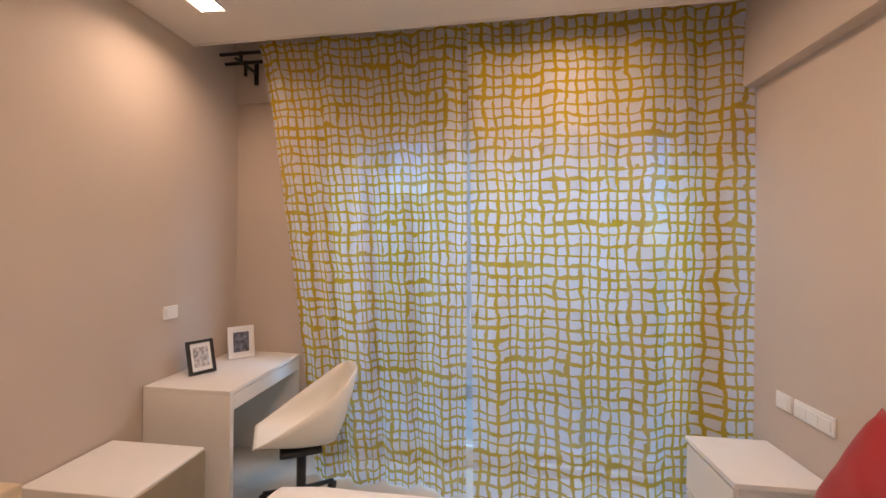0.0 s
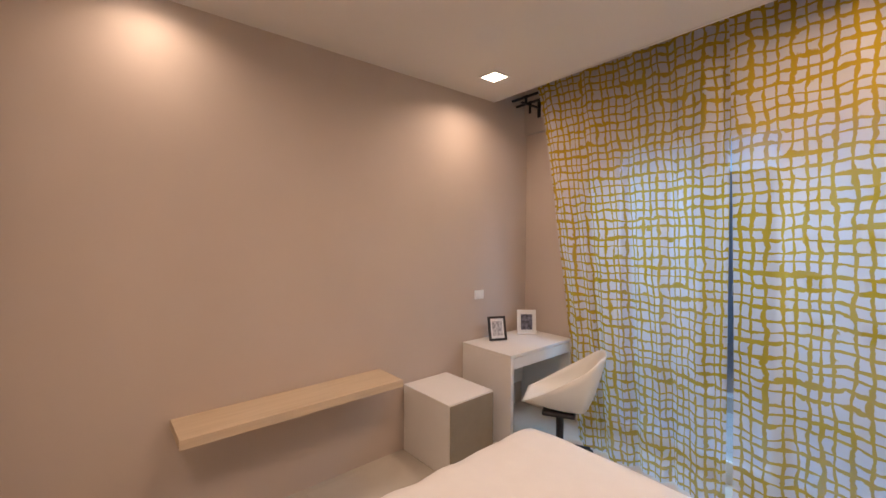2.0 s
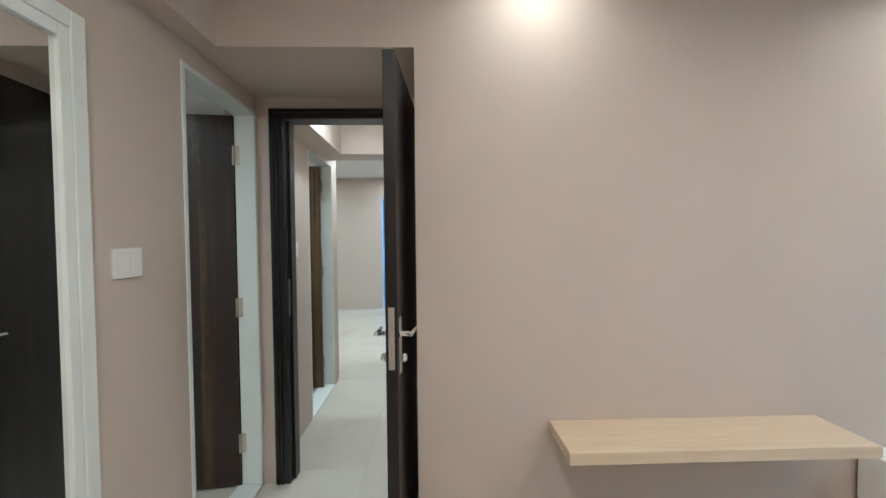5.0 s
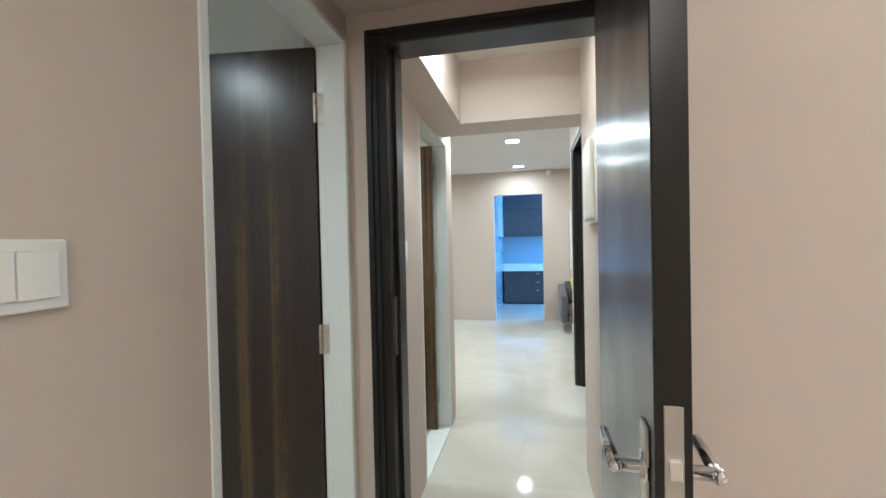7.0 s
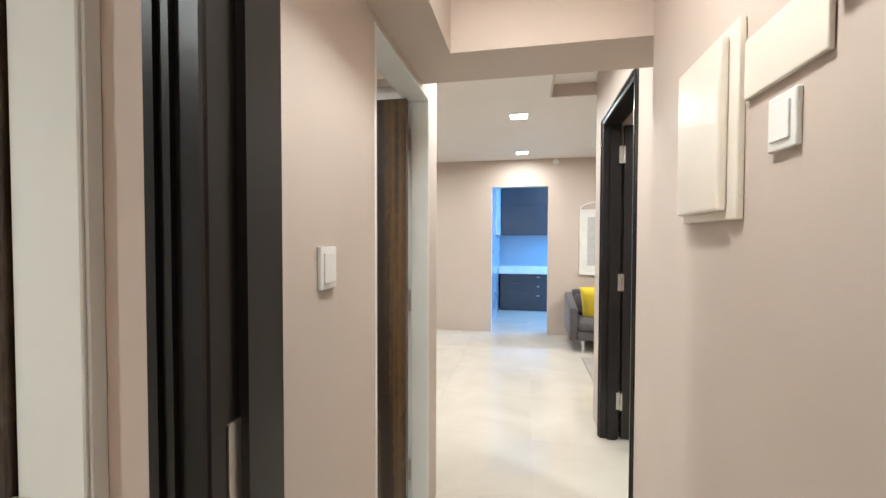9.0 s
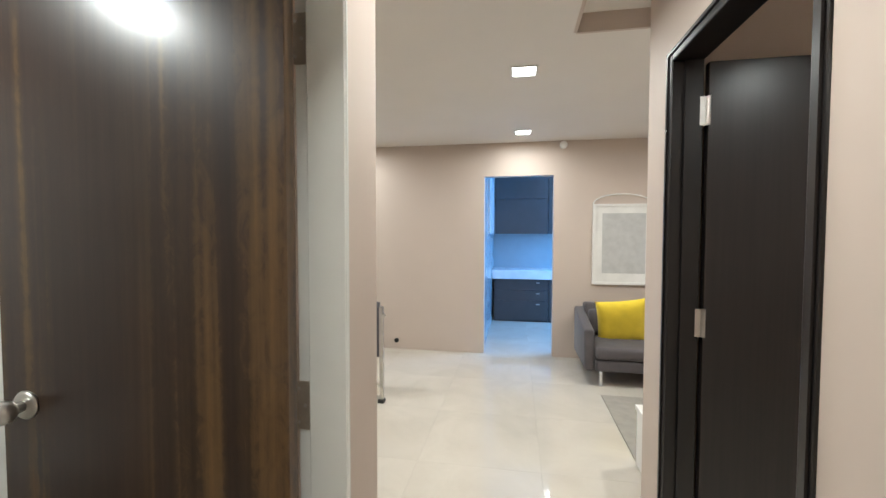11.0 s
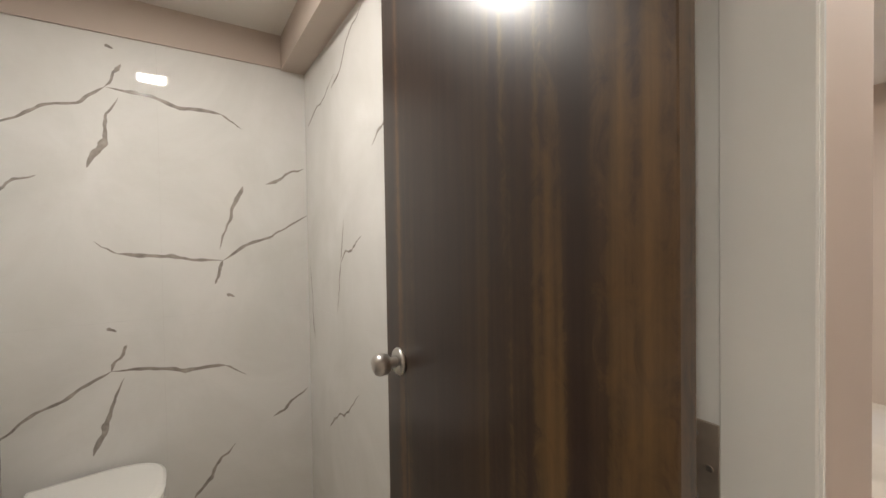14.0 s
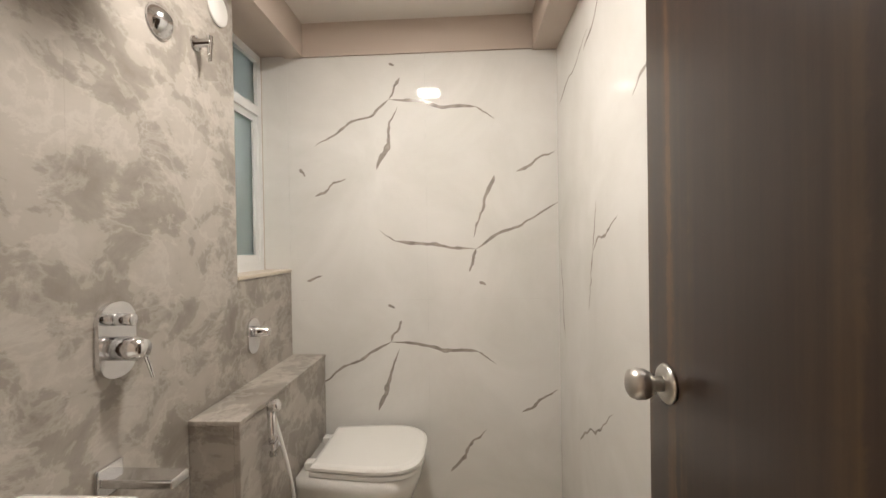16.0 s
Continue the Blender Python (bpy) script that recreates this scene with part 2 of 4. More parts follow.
def glass(name, rough=0.0, tint=(0.95, 0.98, 1.0)):
    m, n, l, b = nodes_of(name)
    b.inputs["Base Color"].default_value = (*tint, 1)
    b.inputs["Transmission Weight"].default_value, b.inputs["Roughness"].default_value = 1.0, rough
    b.inputs["IOR"].default_value = 1.45
    return m


def glow(name, colour, strength):
    m, n, l, b = nodes_of(name)
    b.inputs["Base Color"].default_value = (0.9, 0.9, 0.9, 1)
    b.inputs["Emission Color"].default_value, b.inputs["Emission Strength"].default_value = (*colour, 1), strength
    return m


def cloth(name, colour, rough=0.9, scale=350.0, relief=0.35, vary=0.12):
    m = plain(name, colour, rough, 0, vary, 9.0, scale, relief, 0.0, 0.04)
    m.node_tree.nodes["Principled BSDF"].inputs["Sheen Weight"].default_value = 0.15
    return m


PAINT = plain("taupe_wall_paint", (0.56, 0.475, 0.41), 0.62, 0, 0.025, 1.5, 140, 0.05)
CEIL = plain("ceiling_paint", (0.76, 0.72, 0.67), 0.7, 0, 0.02, 1.5, 140, 0.04)
WHITE_STONE = plain("white_polished_stone", (0.76, 0.78, 0.75), 0.14, 0, 0.03, 4, 60, 0.0)
DARK_WOOD = stained_wood("dark_streaked_veneer", (0.027, 0.0135, 0.009), (0.135, 0.076, 0.026), 0.37, 0.9)
DARK_DOOR = stained_wood("near_black_laminate", (0.013, 0.010, 0.009), (0.030, 0.022, 0.018), 0.42, 0.8)
# also used for the unlit dark of the bedroom door's leaf edge
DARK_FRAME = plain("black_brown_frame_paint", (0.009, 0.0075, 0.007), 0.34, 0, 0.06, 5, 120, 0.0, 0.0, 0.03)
CHROME = plain("chrome", (0.78, 0.78, 0.79), 0.12, 1.0, 0.03, 20, 300, 0.0)
STEEL = plain("brushed_steel", (0.62, 0.60, 0.57), 0.28, 1.0, 0.06, 20, 300, 0.04)
BRASSY = plain("worn_hinge_steel", (0.56, 0.50, 0.42), 0.42, 0.8, 0.12, 25, 300, 0.0)
WHITE_PLASTIC = plain("white_plastic", (0.80, 0.79, 0.76), 0.32, 0, 0.02, 8, 200, 0.0)
WHITE_LACQUER = plain("white_furniture_foil", (0.80, 0.775, 0.74), 0.42, 0, 0.02, 4, 200, 0.03)
BACK_BOARD = plain("brown_backing_board", (0.30, 0.245, 0.175), 0.6, 0, 0.08, 6, 150, 0.06)
OAK = oak("light_oak_foil", (0.60, 0.47, 0.32), (0.70, 0.57, 0.41), 0.45, (45, 2.0, 45))
TILE = floor_tile("cream_polished_tile")
GROUT = plain("tile_grout", (0.62, 0.57, 0.49), 0.5)
MARBLE = marble("white_veined_marble_tile")
VEIN = plain("grey_brown_vein", (0.36, 0.325, 0.29), 0.16, 0, 0.35, 30, 200, 0.0)
STONE = grey_stone("grey_slate_tile")
CREAM_PLASTIC = plain("cream_plastic", (0.76, 0.70, 0.61), 0.34, 0, 0.02, 8, 200, 0.0)
CERAMIC = plain("white_ceramic", (0.84, 0.83, 0.79), 0.10, 0, 0.01, 4, 100, 0.0, 0.4, 0.02)
CURTAIN = curtain_cloth("lattice_print_cotton")
BLACK_IRON = plain("black_iron", (0.02, 0.02, 0.021), 0.45, 0.4)
DUVET = cloth("white_cotton_duvet", (0.80, 0.77, 0.73), 0.85, 260, 0.25, 0.02)
RED = cloth("red_cotton", (0.36, 0.02, 0.022), 0.85, 400, 0.4)
YELLOW = cloth("yellow_cotton", (0.80, 0.60, 0.03), 0.85, 400, 0.3, 0.06)
GREY_SOFA = cloth("dark_grey_wool", (0.085, 0.075, 0.078), 0.92, 500, 0.5)
RUG = cloth("taupe_rug_pile", (0.30, 0.275, 0.235), 0.95, 220, 0.8)
GREY_PANEL = cloth("grey_fabric_panel", (0.11, 0.11, 0.125), 0.8, 400, 0.3)
PALE_PRINT = plain("pale_grey_print", (0.50, 0.50, 0.49), 0.5, 0, 0.08, 14, 250, 0.08)
ART_PAPER = plain("white_art_paper", (0.78, 0.77, 0.74), 0.6)
PHOTO = plain("dark_photo_print", (0.12, 0.12, 0.15), 0.3, 0, 0.8, 40, 200, 0.0)
PHOTO_PALE = plain("pale_photo_print", (0.45, 0.43, 0.43), 0.3, 0, 0.7, 45, 200, 0.0)
BLACK_FRAME = plain("black_picture_frame", (0.025, 0.022, 0.022), 0.35)
SHELL = plain("white_chair_plastic", (0.80, 0.79, 0.74), 0.35, 0, 0.015, 4, 200, 0.02)
DARK_METAL = plain("dark_chair_metal", (0.05, 0.05, 0.055), 0.35, 0.7)
KITCHEN_DARK = plain("dark_kitchen_laminate", (0.058, 0.052, 0.052), 0.30, 0, 0.10, 5, 150, 0.0)
KITCHEN_WHITE = plain("white_worktop", (0.78, 0.79, 0.80), 0.18)
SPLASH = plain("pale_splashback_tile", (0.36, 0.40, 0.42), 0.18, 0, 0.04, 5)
MIRROR = plain("mirror_silver", (0.86, 0.88, 0.87), 0.012, 1.0, 0.0, 4, 100, 0.0, 0.0, 0.004)
GLASS = glass("window_glass")
FROST = glass("frosted_glass", 0.45, (0.62, 0.72, 0.70))
UPVC = plain("white_window_plastic", (0.78, 0.79, 0.78), 0.3)
CONCRETE = plain("weathered_render", (0.40, 0.39, 0.37), 0.85, 0, 0.15, 2, 60, 0.2)
# the blue of the dusk light is mixed into this facade colour
FACADE = plain("dusk_tinted_far_facade", (0.36, 0.45, 0.54), 0.85, 0, 0.12, 0.4, 30, 0.1)
LAMP_WARM = glow("warm_led_diffuser", (1.0, 0.86, 0.68), 14)
LAMP_COOL = glow("white_led_diffuser", (1.0, 0.93, 0.82), 14)
BLACK_PLASTIC = plain("black_plastic", (0.02, 0.02, 0.02), 0.4)

# ---- large structure ----
H = 2.668         # bedroom ceiling
HALL = 2.555      # hall ceiling
LIV = 2.615       # living room ceiling
TOP = 2.95
SLOPE = -0.062    # the window wall runs slightly askew


def askew(bm, x=0.0):
    """Shears y by the window wall's skew."""
    for v in bm.verts:
        v.co.y += SLOPE * (v.co.x - x)
    return bm


structure("wall_west", wall_x(bmesh.new(), -0.62, 0.0, 1.055, 4.62, 0, TOP), PAINT, "smooth taupe painted bedroom wall with wall-washing light", "wall")
structure("wall_door_head", boxes((-0.62, 0.125, 2.25, 0.0, 1.055, TOP)), PAINT, "taupe painted lintel above the recessed bedroom door", "wall")
structure("wall_bedroom_door", wall_x(bmesh.new(), -0.745, -0.62, -0.05, 1.30, 0, TOP, [(0.20, 1.078, 0, 2.18)]), PAINT, "taupe painted wall round the dark bedroom door frame", "wall")
structure("wall_south", wall_y(bmesh.new(), 0.015, 0.125, -0.64, 3.3, 0, TOP, [(-0.62, 0.085, 0, 2.16)]), PAINT, "taupe painted bedroom wall with a doorway and a mirror", "wall")
structure("beam_south", boxes((0.0, 0.125, 2.25, 3.3, 0.225, TOP)), PAINT, "taupe painted ceiling beam along the bedroom wall", "beam")
structure("wall_east", wall_x(bmesh.new(), 3.19, 3.32, 0.0, 4.7, 0, TOP), PAINT, "taupe painted bedroom wall behind the bed head", "wall")
structure("beam_east", boxes((3.12, 0.225, 2.29, 3.19, 4.4, TOP)), PAINT, "shallow taupe beam above the bed wall", "beam")
structure("wall_north", askew(wall_y(bmesh.new(), 4.42, 4.56, -0.1, 3.4, 0, TOP, [(0.80, 3.02, 0.0, 2.28)])), PAINT, "taupe painted window wall behind the curtains", "wall")
structure("beam_north", askew(boxes((0.0, 4.385, 2.458, 3.3, 4.42, TOP))), PAINT, "taupe beam over the window behind the curtain rods", "beam")
structure("ceiling_bedroom", askew(boxes((0.0, 0.225, H, 3.19, 3.95, H + 0.08))), CEIL, "warm white dropped bedroom ceiling with square downlights", "ceiling")
structure("ceiling_edge_fascia", askew(boxes((0.0, 3.95, H - 0.004, 3.12, 3.968, TOP))), CEIL, "warm white edge of the dropped ceiling before the curtain slot", "ceiling")
structure("ceiling_slab", boxes((-0.62, 0.0, TOP, 3.35, 4.7, TOP + 0.1)), CEIL, "ceiling slab above the bedroom", "ceiling")

# hall
structure("wall_hall_south", wall_y(bmesh.new(), 0.05, 0.165, -2.408, -0.745, 0, TOP, [(-2.220, -1.465, 0, 2.130)]), PAINT, "taupe painted hall wall with the bathroom doorway", "wall")
structure("wall_hall_north", boxes((-1.797, 1.09, 0, -0.745, 1.205, TOP)), PAINT, "taupe painted hall wall with a fuse box and switches", "wall")
structure("wall_hall_north_end", wall_y(bmesh.new(), 1.185, 1.30, -3.60, -1.797, 0, TOP, [(-3.325, -2.372, 0, 2.288)]), PAINT, "taupe painted set-back wall round a dark door frame", "wall")
structure("beam_hall_south", boxes((-1.797, 0.165, 2.158, -0.745, 0.353, HALL)), PAINT, "taupe beam along the hall wall", "beam")
structure("beam_hall_cross", boxes((-2.09, 0.165, 2.158, -1.797, 1.185, TOP)), PAINT, "taupe cross beam at the hall end", "beam")
structure("ceiling_hall", boxes((-1.797, 0.165, HALL, -0.745, 1.09, HALL + 0.1)), CEIL, "warm white hall ceiling", "ceiling")

# living room
structure("wall_living_west", wall_x(bmesh.new(), -6.60, -6.475, -4.1, 3.8, 0, TOP, [(0.138, 0.972, 0, 2.21)]), PAINT, "taupe painted living room wall with the kitchen opening", "wall")
structure("wall_living_south", wall_y(bmesh.new(), -4.2, -4.08, -6.6, -2.15, 0, TOP), PAINT, "taupe painted living room wall", "wall")
structure("wall_living_north", wall_y(bmesh.new(), 3.70, 3.82, -6.6, -3.475, 0, TOP), PAINT, "taupe painted living room wall", "wall")
structure("wall_living_east", wall_x(bmesh.new(), -2.408, -2.205, -4.1, 0.05, 0, TOP), PAINT, "taupe painted partition between living room and bathroom", "wall")
structure("wall_living_north_east", wall_x(bmesh.new(), -3.60, -3.475, 1.30, 3.75, 0, TOP), PAINT, "taupe painted partition beside the sofa", "wall")
structure("ceiling_living", boxes((-6.475, -4.08, LIV, -3.76, 3.70, LIV + 0.1), (-3.76, -4.08, LIV, -2.09, 0.85, LIV + 0.1),
          (-3.76, 1.7, LIV, -3.60, 3.70, LIV + 0.1), (-2.75, 0.85, LIV, -2.09, 1.185, LIV + 0.1), (-3.8, 0.80, LIV + 0.1, -2.7, 1.75, LIV + 0.16)),
          CEIL, "warm white living room ceiling with a shallow tray recess", "ceiling")
structure("ceiling_recess_trim", boxes((-3.775, 0.85, LIV - 0.003, -3.757, 1.7, LIV + 0.1), (-3.757, 0.835, LIV - 0.003, -2.75, 0.853, LIV + 0.1)), PAINT, "taupe edge of the ceiling recess", "trim")

# north room behind the open dark door
structure("wall_far_room", boxes((-3.475, 2.9, 0, -0.745, 3.0, TOP), (-0.80, 1.205, 0, -0.745, 2.9, TOP)), PAINT, "taupe painted walls of the room beyond the hall", "wall")
structure("ceiling_far_room", boxes((-3.475, 1.30, LIV, -0.8, 2.9, LIV + 0.1), (-1.797, 1.205, LIV, -0.8, 1.30, LIV + 0.1)), CEIL, "warm white ceiling of the room beyond the hall", "ceiling")

# bathroom with the veined tiles
BX0, BX1, BY0, BZ = -2.19, -1.03, -1.70, 2.35
structure("wall_bath_east", wall_x(bmesh.new(), -0.975, -0.800, -1.83, 0.05, 0, TOP, [(-1.70, -1.262, 1.232, 2.21)]), PAINT, "bathroom partition with a deep window opening", "wall")
structure("wall_bath_south", boxes((-2.205, -1.83, 0, -0.975, -1.712, TOP)), PAINT, "taupe painted bathroom end wall above the tiles", "wall")
structure("beam_bath_west", boxes((-2.205, -1.712, 2.195, -2.085, 0.05, BZ)), PAINT, "taupe beam along the bathroom wall", "beam")
structure("beam_bath_south", boxes((-2.085, -1.712, 2.20, -0.975, -1.69, BZ)), PAINT, "taupe band above the bathroom tiles", "beam")
structure("beam_bath_east", boxes((-1.060, -1.69, 2.20, -0.975, 0.05, BZ)), PAINT, "taupe band above the stone tiles", "beam")
structure("ceiling_bath", boxes((-2.205, -1.83, BZ, -0.975, 0.05, BZ + 0.08)), CEIL, "warm white bathroom ceiling", "ceiling")
# small room behind the bedroom's side door
structure("wall_side_room", boxes((-0.745, -1.9, 0, -0.69, -0.05, TOP), (-0.69, -1.9, 0, 1.5, -1.8, TOP), (1.4, -1.8, 0, 1.5, 0.015, TOP)), MARBLE, "white tiled walls of the small side bathroom", "wall")
structure("ceiling_side_room", boxes((-0.69, -1.8, 2.45, 1.4, 0.015, 2.53)), CEIL, "warm white ceiling of the side bathroom", "ceiling")

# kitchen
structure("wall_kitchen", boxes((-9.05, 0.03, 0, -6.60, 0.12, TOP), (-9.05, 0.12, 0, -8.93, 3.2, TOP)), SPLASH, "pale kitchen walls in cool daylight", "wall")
structure("wall_kitchen_north", wall_y(bmesh.new(), 3.1, 3.22, -8.93, -6.60, 0, TOP, [(-8.5, -6.9, 0.9, 2.4)]), PAINT, "kitchen wall with a window", "wall")
structure("ceiling_kitchen", boxes((-9.05, 0.03, 2.66, -6.60, 3.22, 2.76)), CEIL, "white kitchen ceiling", "ceiling")

# outside
structure("ground", boxes((-400, -400, -12.2, 400, 400, -12.0)), CONCRETE, "distant grey ground far below the window", "ground")
structure("balcony_floor", boxes((0.2, 4.50, -0.14, 3.5, 5.7, -0.02)), CONCRETE, "grey balcony floor outside the bedroom window", "balcony")
structure("balcony_parapet", boxes((0.2, 5.6, -0.02, 3.5, 5.72, 0.12)), CONCRETE, "low rendered balcony kerb", "balcony")


# ---- lamps ----
def downlight(x, y, z, watts, colour, diffuser, size=0.13, spread=150):
    lamp = thing("downlight", (x, y, z), "square white recessed LED downlight, visible or added as fill, switched on", "downlight", "ceiling downlights")
    h, r = size / 2, size / 2 + 0.014
    part("frame", boxes((x - r, y - r, z - 0.006, x + r, y - h, z + 0.002), (x - r, y + h, z - 0.006, x + r, y + r, z + 0.002),
                        (x - r, y - h, z - 0.006, x - h, y + h, z + 0.002), (x + h, y - h, z - 0.006, x + r, y + h, z + 0.002)), WHITE_PLASTIC, lamp)
    part("diffuser", boxes((x - h, y - h, z - 0.003, x + h, y + h, z + 0.001)), diffuser, lamp, "glowing diffuser")
    area("downlight_light", (x, y, z - 0.012), (x, y, 0), size, size, watts, colour, spread)


# first two are visible; the other three are fill lamps added out of view
for x, y, watts in ((0.385, 3.552, 5.4), (0.235, 1.578, 2.5), (1.75, 2.40, 10.5), (2.0, 0.95, 15.0), (2.20, 3.50, 8.5)):
    downlight(x, y, H, watts, WARM, LAMP_WARM, 0.13, 150 if x < 0.5 else 170)
# second and third are visible; the others are unseen fill, one lighting the jamb
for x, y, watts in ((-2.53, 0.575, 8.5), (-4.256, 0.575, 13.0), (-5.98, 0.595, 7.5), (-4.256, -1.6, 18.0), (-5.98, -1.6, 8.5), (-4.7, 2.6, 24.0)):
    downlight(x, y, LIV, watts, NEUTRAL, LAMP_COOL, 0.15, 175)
# unseen hall and far-room lamps, added to brighten those spaces
downlight(-0.98, 0.60, HALL, 7.5, NEUTRAL, LAMP_COOL, 0.13, 165)
downlight(-2.0, 2.1, LIV, 14.0, NEUTRAL, LAMP_COOL)
downlight(-1.56, -0.85, BZ, 9.6, NEUTRAL, LAMP_COOL, 0.13, 180)
downlight(0.50, -0.70, 2.45, 8.0, NEUTRAL, LAMP_COOL)
downlight(-7.9, 1.1, 2.66, 1.5, NEUTRAL, LAMP_COOL)
# added lamp hidden above the window head, standing in for skylight on the curtains
area("balcony_window_light", (1.95, 5.0, 2.75), (1.95, 4.1, 0.9), 2.2, 0.9, 90.0, (0.30, 0.62, 1.0))
area("kitchen_window_light", (-7.7, 3.09, 1.65), (-7.7, 0, 1.2), 1.6, 1.5, 100.0, (0.18, 0.46, 1.0))


# ---- doors ----
def hinge(x, y, z, parent, h=0.11):
    """A butt hinge on the jamb, its knuckle upright at x, y."""
    hp = part("hinge", boxes((x - 0.001, y + 0.002, z - h / 2, x + 0.003, y + 0.040, z + h / 2)), BRASSY, parent, "worn steel butt hinge")
    bm = bmesh.new()
    for k in range(5):
        a = z - h / 2 + k * h / 5
        tube(bm, (x + 0.006, y, a + 0.001), (x + 0.006, y, a + h / 5 - 0.001), 0.0065, n=12)
    part("knuckle", bm, BRASSY, hp)
    bm = bmesh.new()
    for s in (-0.35, 0, 0.35):
        tube(bm, (x + 0.003, y + 0.022 + 0.008 * (1 if s == 0 else -1), z + s * h), (x + 0.0042, y + 0.022 + 0.008 * (1 if s == 0 else -1), z + s * h), 0.004, n=10)
    part("screw", bm, STEEL, hp)


def round_knob(x, y, z, d, parent):
    """A cylindrical knob set with its rose; d is the way it sticks out along x."""
    part("rose", lathe([(0, 0.033), (0.004, 0.034), (0.009, 0.030), (0.011, 0.018)], (x, y, z), (d, 0, 0), 28), STEEL, parent, "brushed steel rose", True)
    part("knob", lathe([(0.008, 0.013), (0.026, 0.013), (0.030, 0.020), (0.040, 0.026), (0.054, 0.027), (0.064, 0.023), (0.069, 0.014), (0.070, 0.006)], (x, y, z), (d, 0, 0), 28), STEEL, parent, "brushed steel round knob", True)


def swung_door(name, x, y0, y1, z1, label, hinges, knob_y, knob_z, plate_x, swing, hinge_y=None):
    """A veneered flush door, swung open at right angles; its face towards the hall is at x."""
    d = thing(name, (x, y1, 0), label, "door", "", "structure")
    part("door_leaf", slab(x - 0.036, y0, 0.012, x, y1, z1, 0.002, 1), DARK_WOOD, d)
    round_knob(x, knob_y, knob_z, 1, d)
    round_knob(x - 0.036, knob_y, knob_z, -1, d)
    part("latch_plate", slab(x - 0.030, y0 - 0.001, knob_z - 0.05, x - 0.006, y0 + 0.002, knob_z + 0.05), STEEL, d)
    for z in hinges:
        hinge(plate_x, y1 if hinge_y is None else hinge_y, z, d)
    d.rotation_euler.z = radians(swing)


def stone_liner(x0, x1, y0, y1, z1, name, label, t=0.010):
    """Polished stone lining of a doorway: two jambs, head, threshold."""
    d = thing(name, ((x0 + x1) / 2, y1, 0), label, "door frame", "", "structure")
    part("jamb", slab(x0, y0, 0, x0 + t, y1 + 0.004, z1 - t, 0.002, 1), WHITE_STONE, d)
    part("jamb", slab(x1 - t, y0, 0, x1, y1 + 0.004, z1 - t, 0.002, 1), WHITE_STONE, d)
    part("head", slab(x0, y0, z1 - t, x1, y1 + 0.004, z1, 0.002, 1), WHITE_STONE, d)
    for a in (x0 + t - 0.0005, x1 - t - 0.0065):
        part("rebate_stop", slab(a, y0 + 0.030, 0.0145, a + 0.007, y1 + 0.002, z1 - t - 0.001, 0.002, 1), WHITE_STONE, d)
    part("threshold", slab(x0 + t, y0 - 0.02, 0.0, x1 - t, y1 + 0.004, 0.014, 0.003, 1), WHITE_STONE, d, "white marble threshold")


stone_liner(-2.220, -1.465, 0.048, 0.165, 2.130, "door_1", "white polished stone doorway lining of the bathroom")
stone_liner(-0.620, 0.085, 0.010, 0.125, 2.16, "door_2", "white polished stone doorway lining beside the bedroom door", 0.022)
swung_door("door_3", -2.12, -0.662, 0.077, 2.11, "dark brown streaked veneer bathroom door, standing open", (1.93, 1.116, 0.24), -0.590, 1.103, -2.2065, 0, 0.038)
swung_door("door_4", -0.588, -0.70, 0.008, 2.135, "dark brown streaked veneer side door, standing open", (1.91, 1.047, 0.26), -0.64, 1.035, -0.594, 7)


def rebated_frame(x0, x1, y0, y1, z1, along, w, name, label):
    """A dark moulded door frame in a wall; along is the axis of the wall's thickness."""
    d = thing(name, ((x0 + x1) / 2, (y0 + y1) / 2, 0), label, "door frame", "", "structure")

    def moulded(a0, a1, b0, b1, c0, c1, title):
        bm = slab(a0, b0, c0, a1, b1, c1, 0.006, 2)
        part(title, bm, DARK_FRAME, d)

    if along == "x":
        moulded(x0, x1, y0, y0 + w, 0, z1, "post")
        moulded(x0, x1, y1 - 0.012, y1, 0, z1, "post")
        moulded(x0, x1, y0 + w, y1 - 0.012, z1 - w * 0.7, z1, "head")
        part("stop", boxes((x0 + 0.01, y0 + w, 0, x1 - 0.055, y0 + w + 0.014, z1 - w * 0.7), (x0 + 0.001, y1 - 0.018, 0, x0 + 0.03, y1 - 0.012, z1 - w * 0.7)), DARK_FRAME, d)
        part("moulding", boxes((x1, y0 + 0.012, 0, x1 + 0.008, y0 + 0.026, z1 - 0.012), (x1, y0 + 0.038, 0, x1 + 0.008, y0 + 0.048, z1 - 0.036), (x1, y0 + 0.026, z1 - 0.026, x1 + 0.008, y1, z1 - 0.012)), DARK_FRAME, d)
    else:
        moulded(x0, x0 + w, y0, y1, 0, z1, "post")
        moulded(x1 - w, x1, y0, y1, 0, z1, "post")
        moulded(x0 + w, x1 - w, y0, y1, z1 - w, z1, "head")
        part("stop", boxes((x0 + w, y0 + 0.05, 0, x0 + w + 0.014, y1 - 0.02, z1 - w), (x1 - w - 0.014, y0 + 0.05, 0, x1 - w, y1 - 0.02, z1 - w)), DARK_FRAME, d)
        part("moulding", boxes((x0 + 0.012, y0 - 0.008, 0, x0 + 0.026, y0, z1 - 0.012), (x1 - 0.026, y0 - 0.008, 0, x1 - 0.012, y0, z1 - 0.012), (x0 + 0.026, y0 - 0.008, z1 - 0.026, x1 - 0.026, y0, z1 - 0.012)), DARK_FRAME, d)
    return d


bed_frame = rebated_frame(-0.750, -0.608, 0.198, 1.080, 2.182, "x", 0.086, "door_5", "dark brown moulded bedroom door frame")
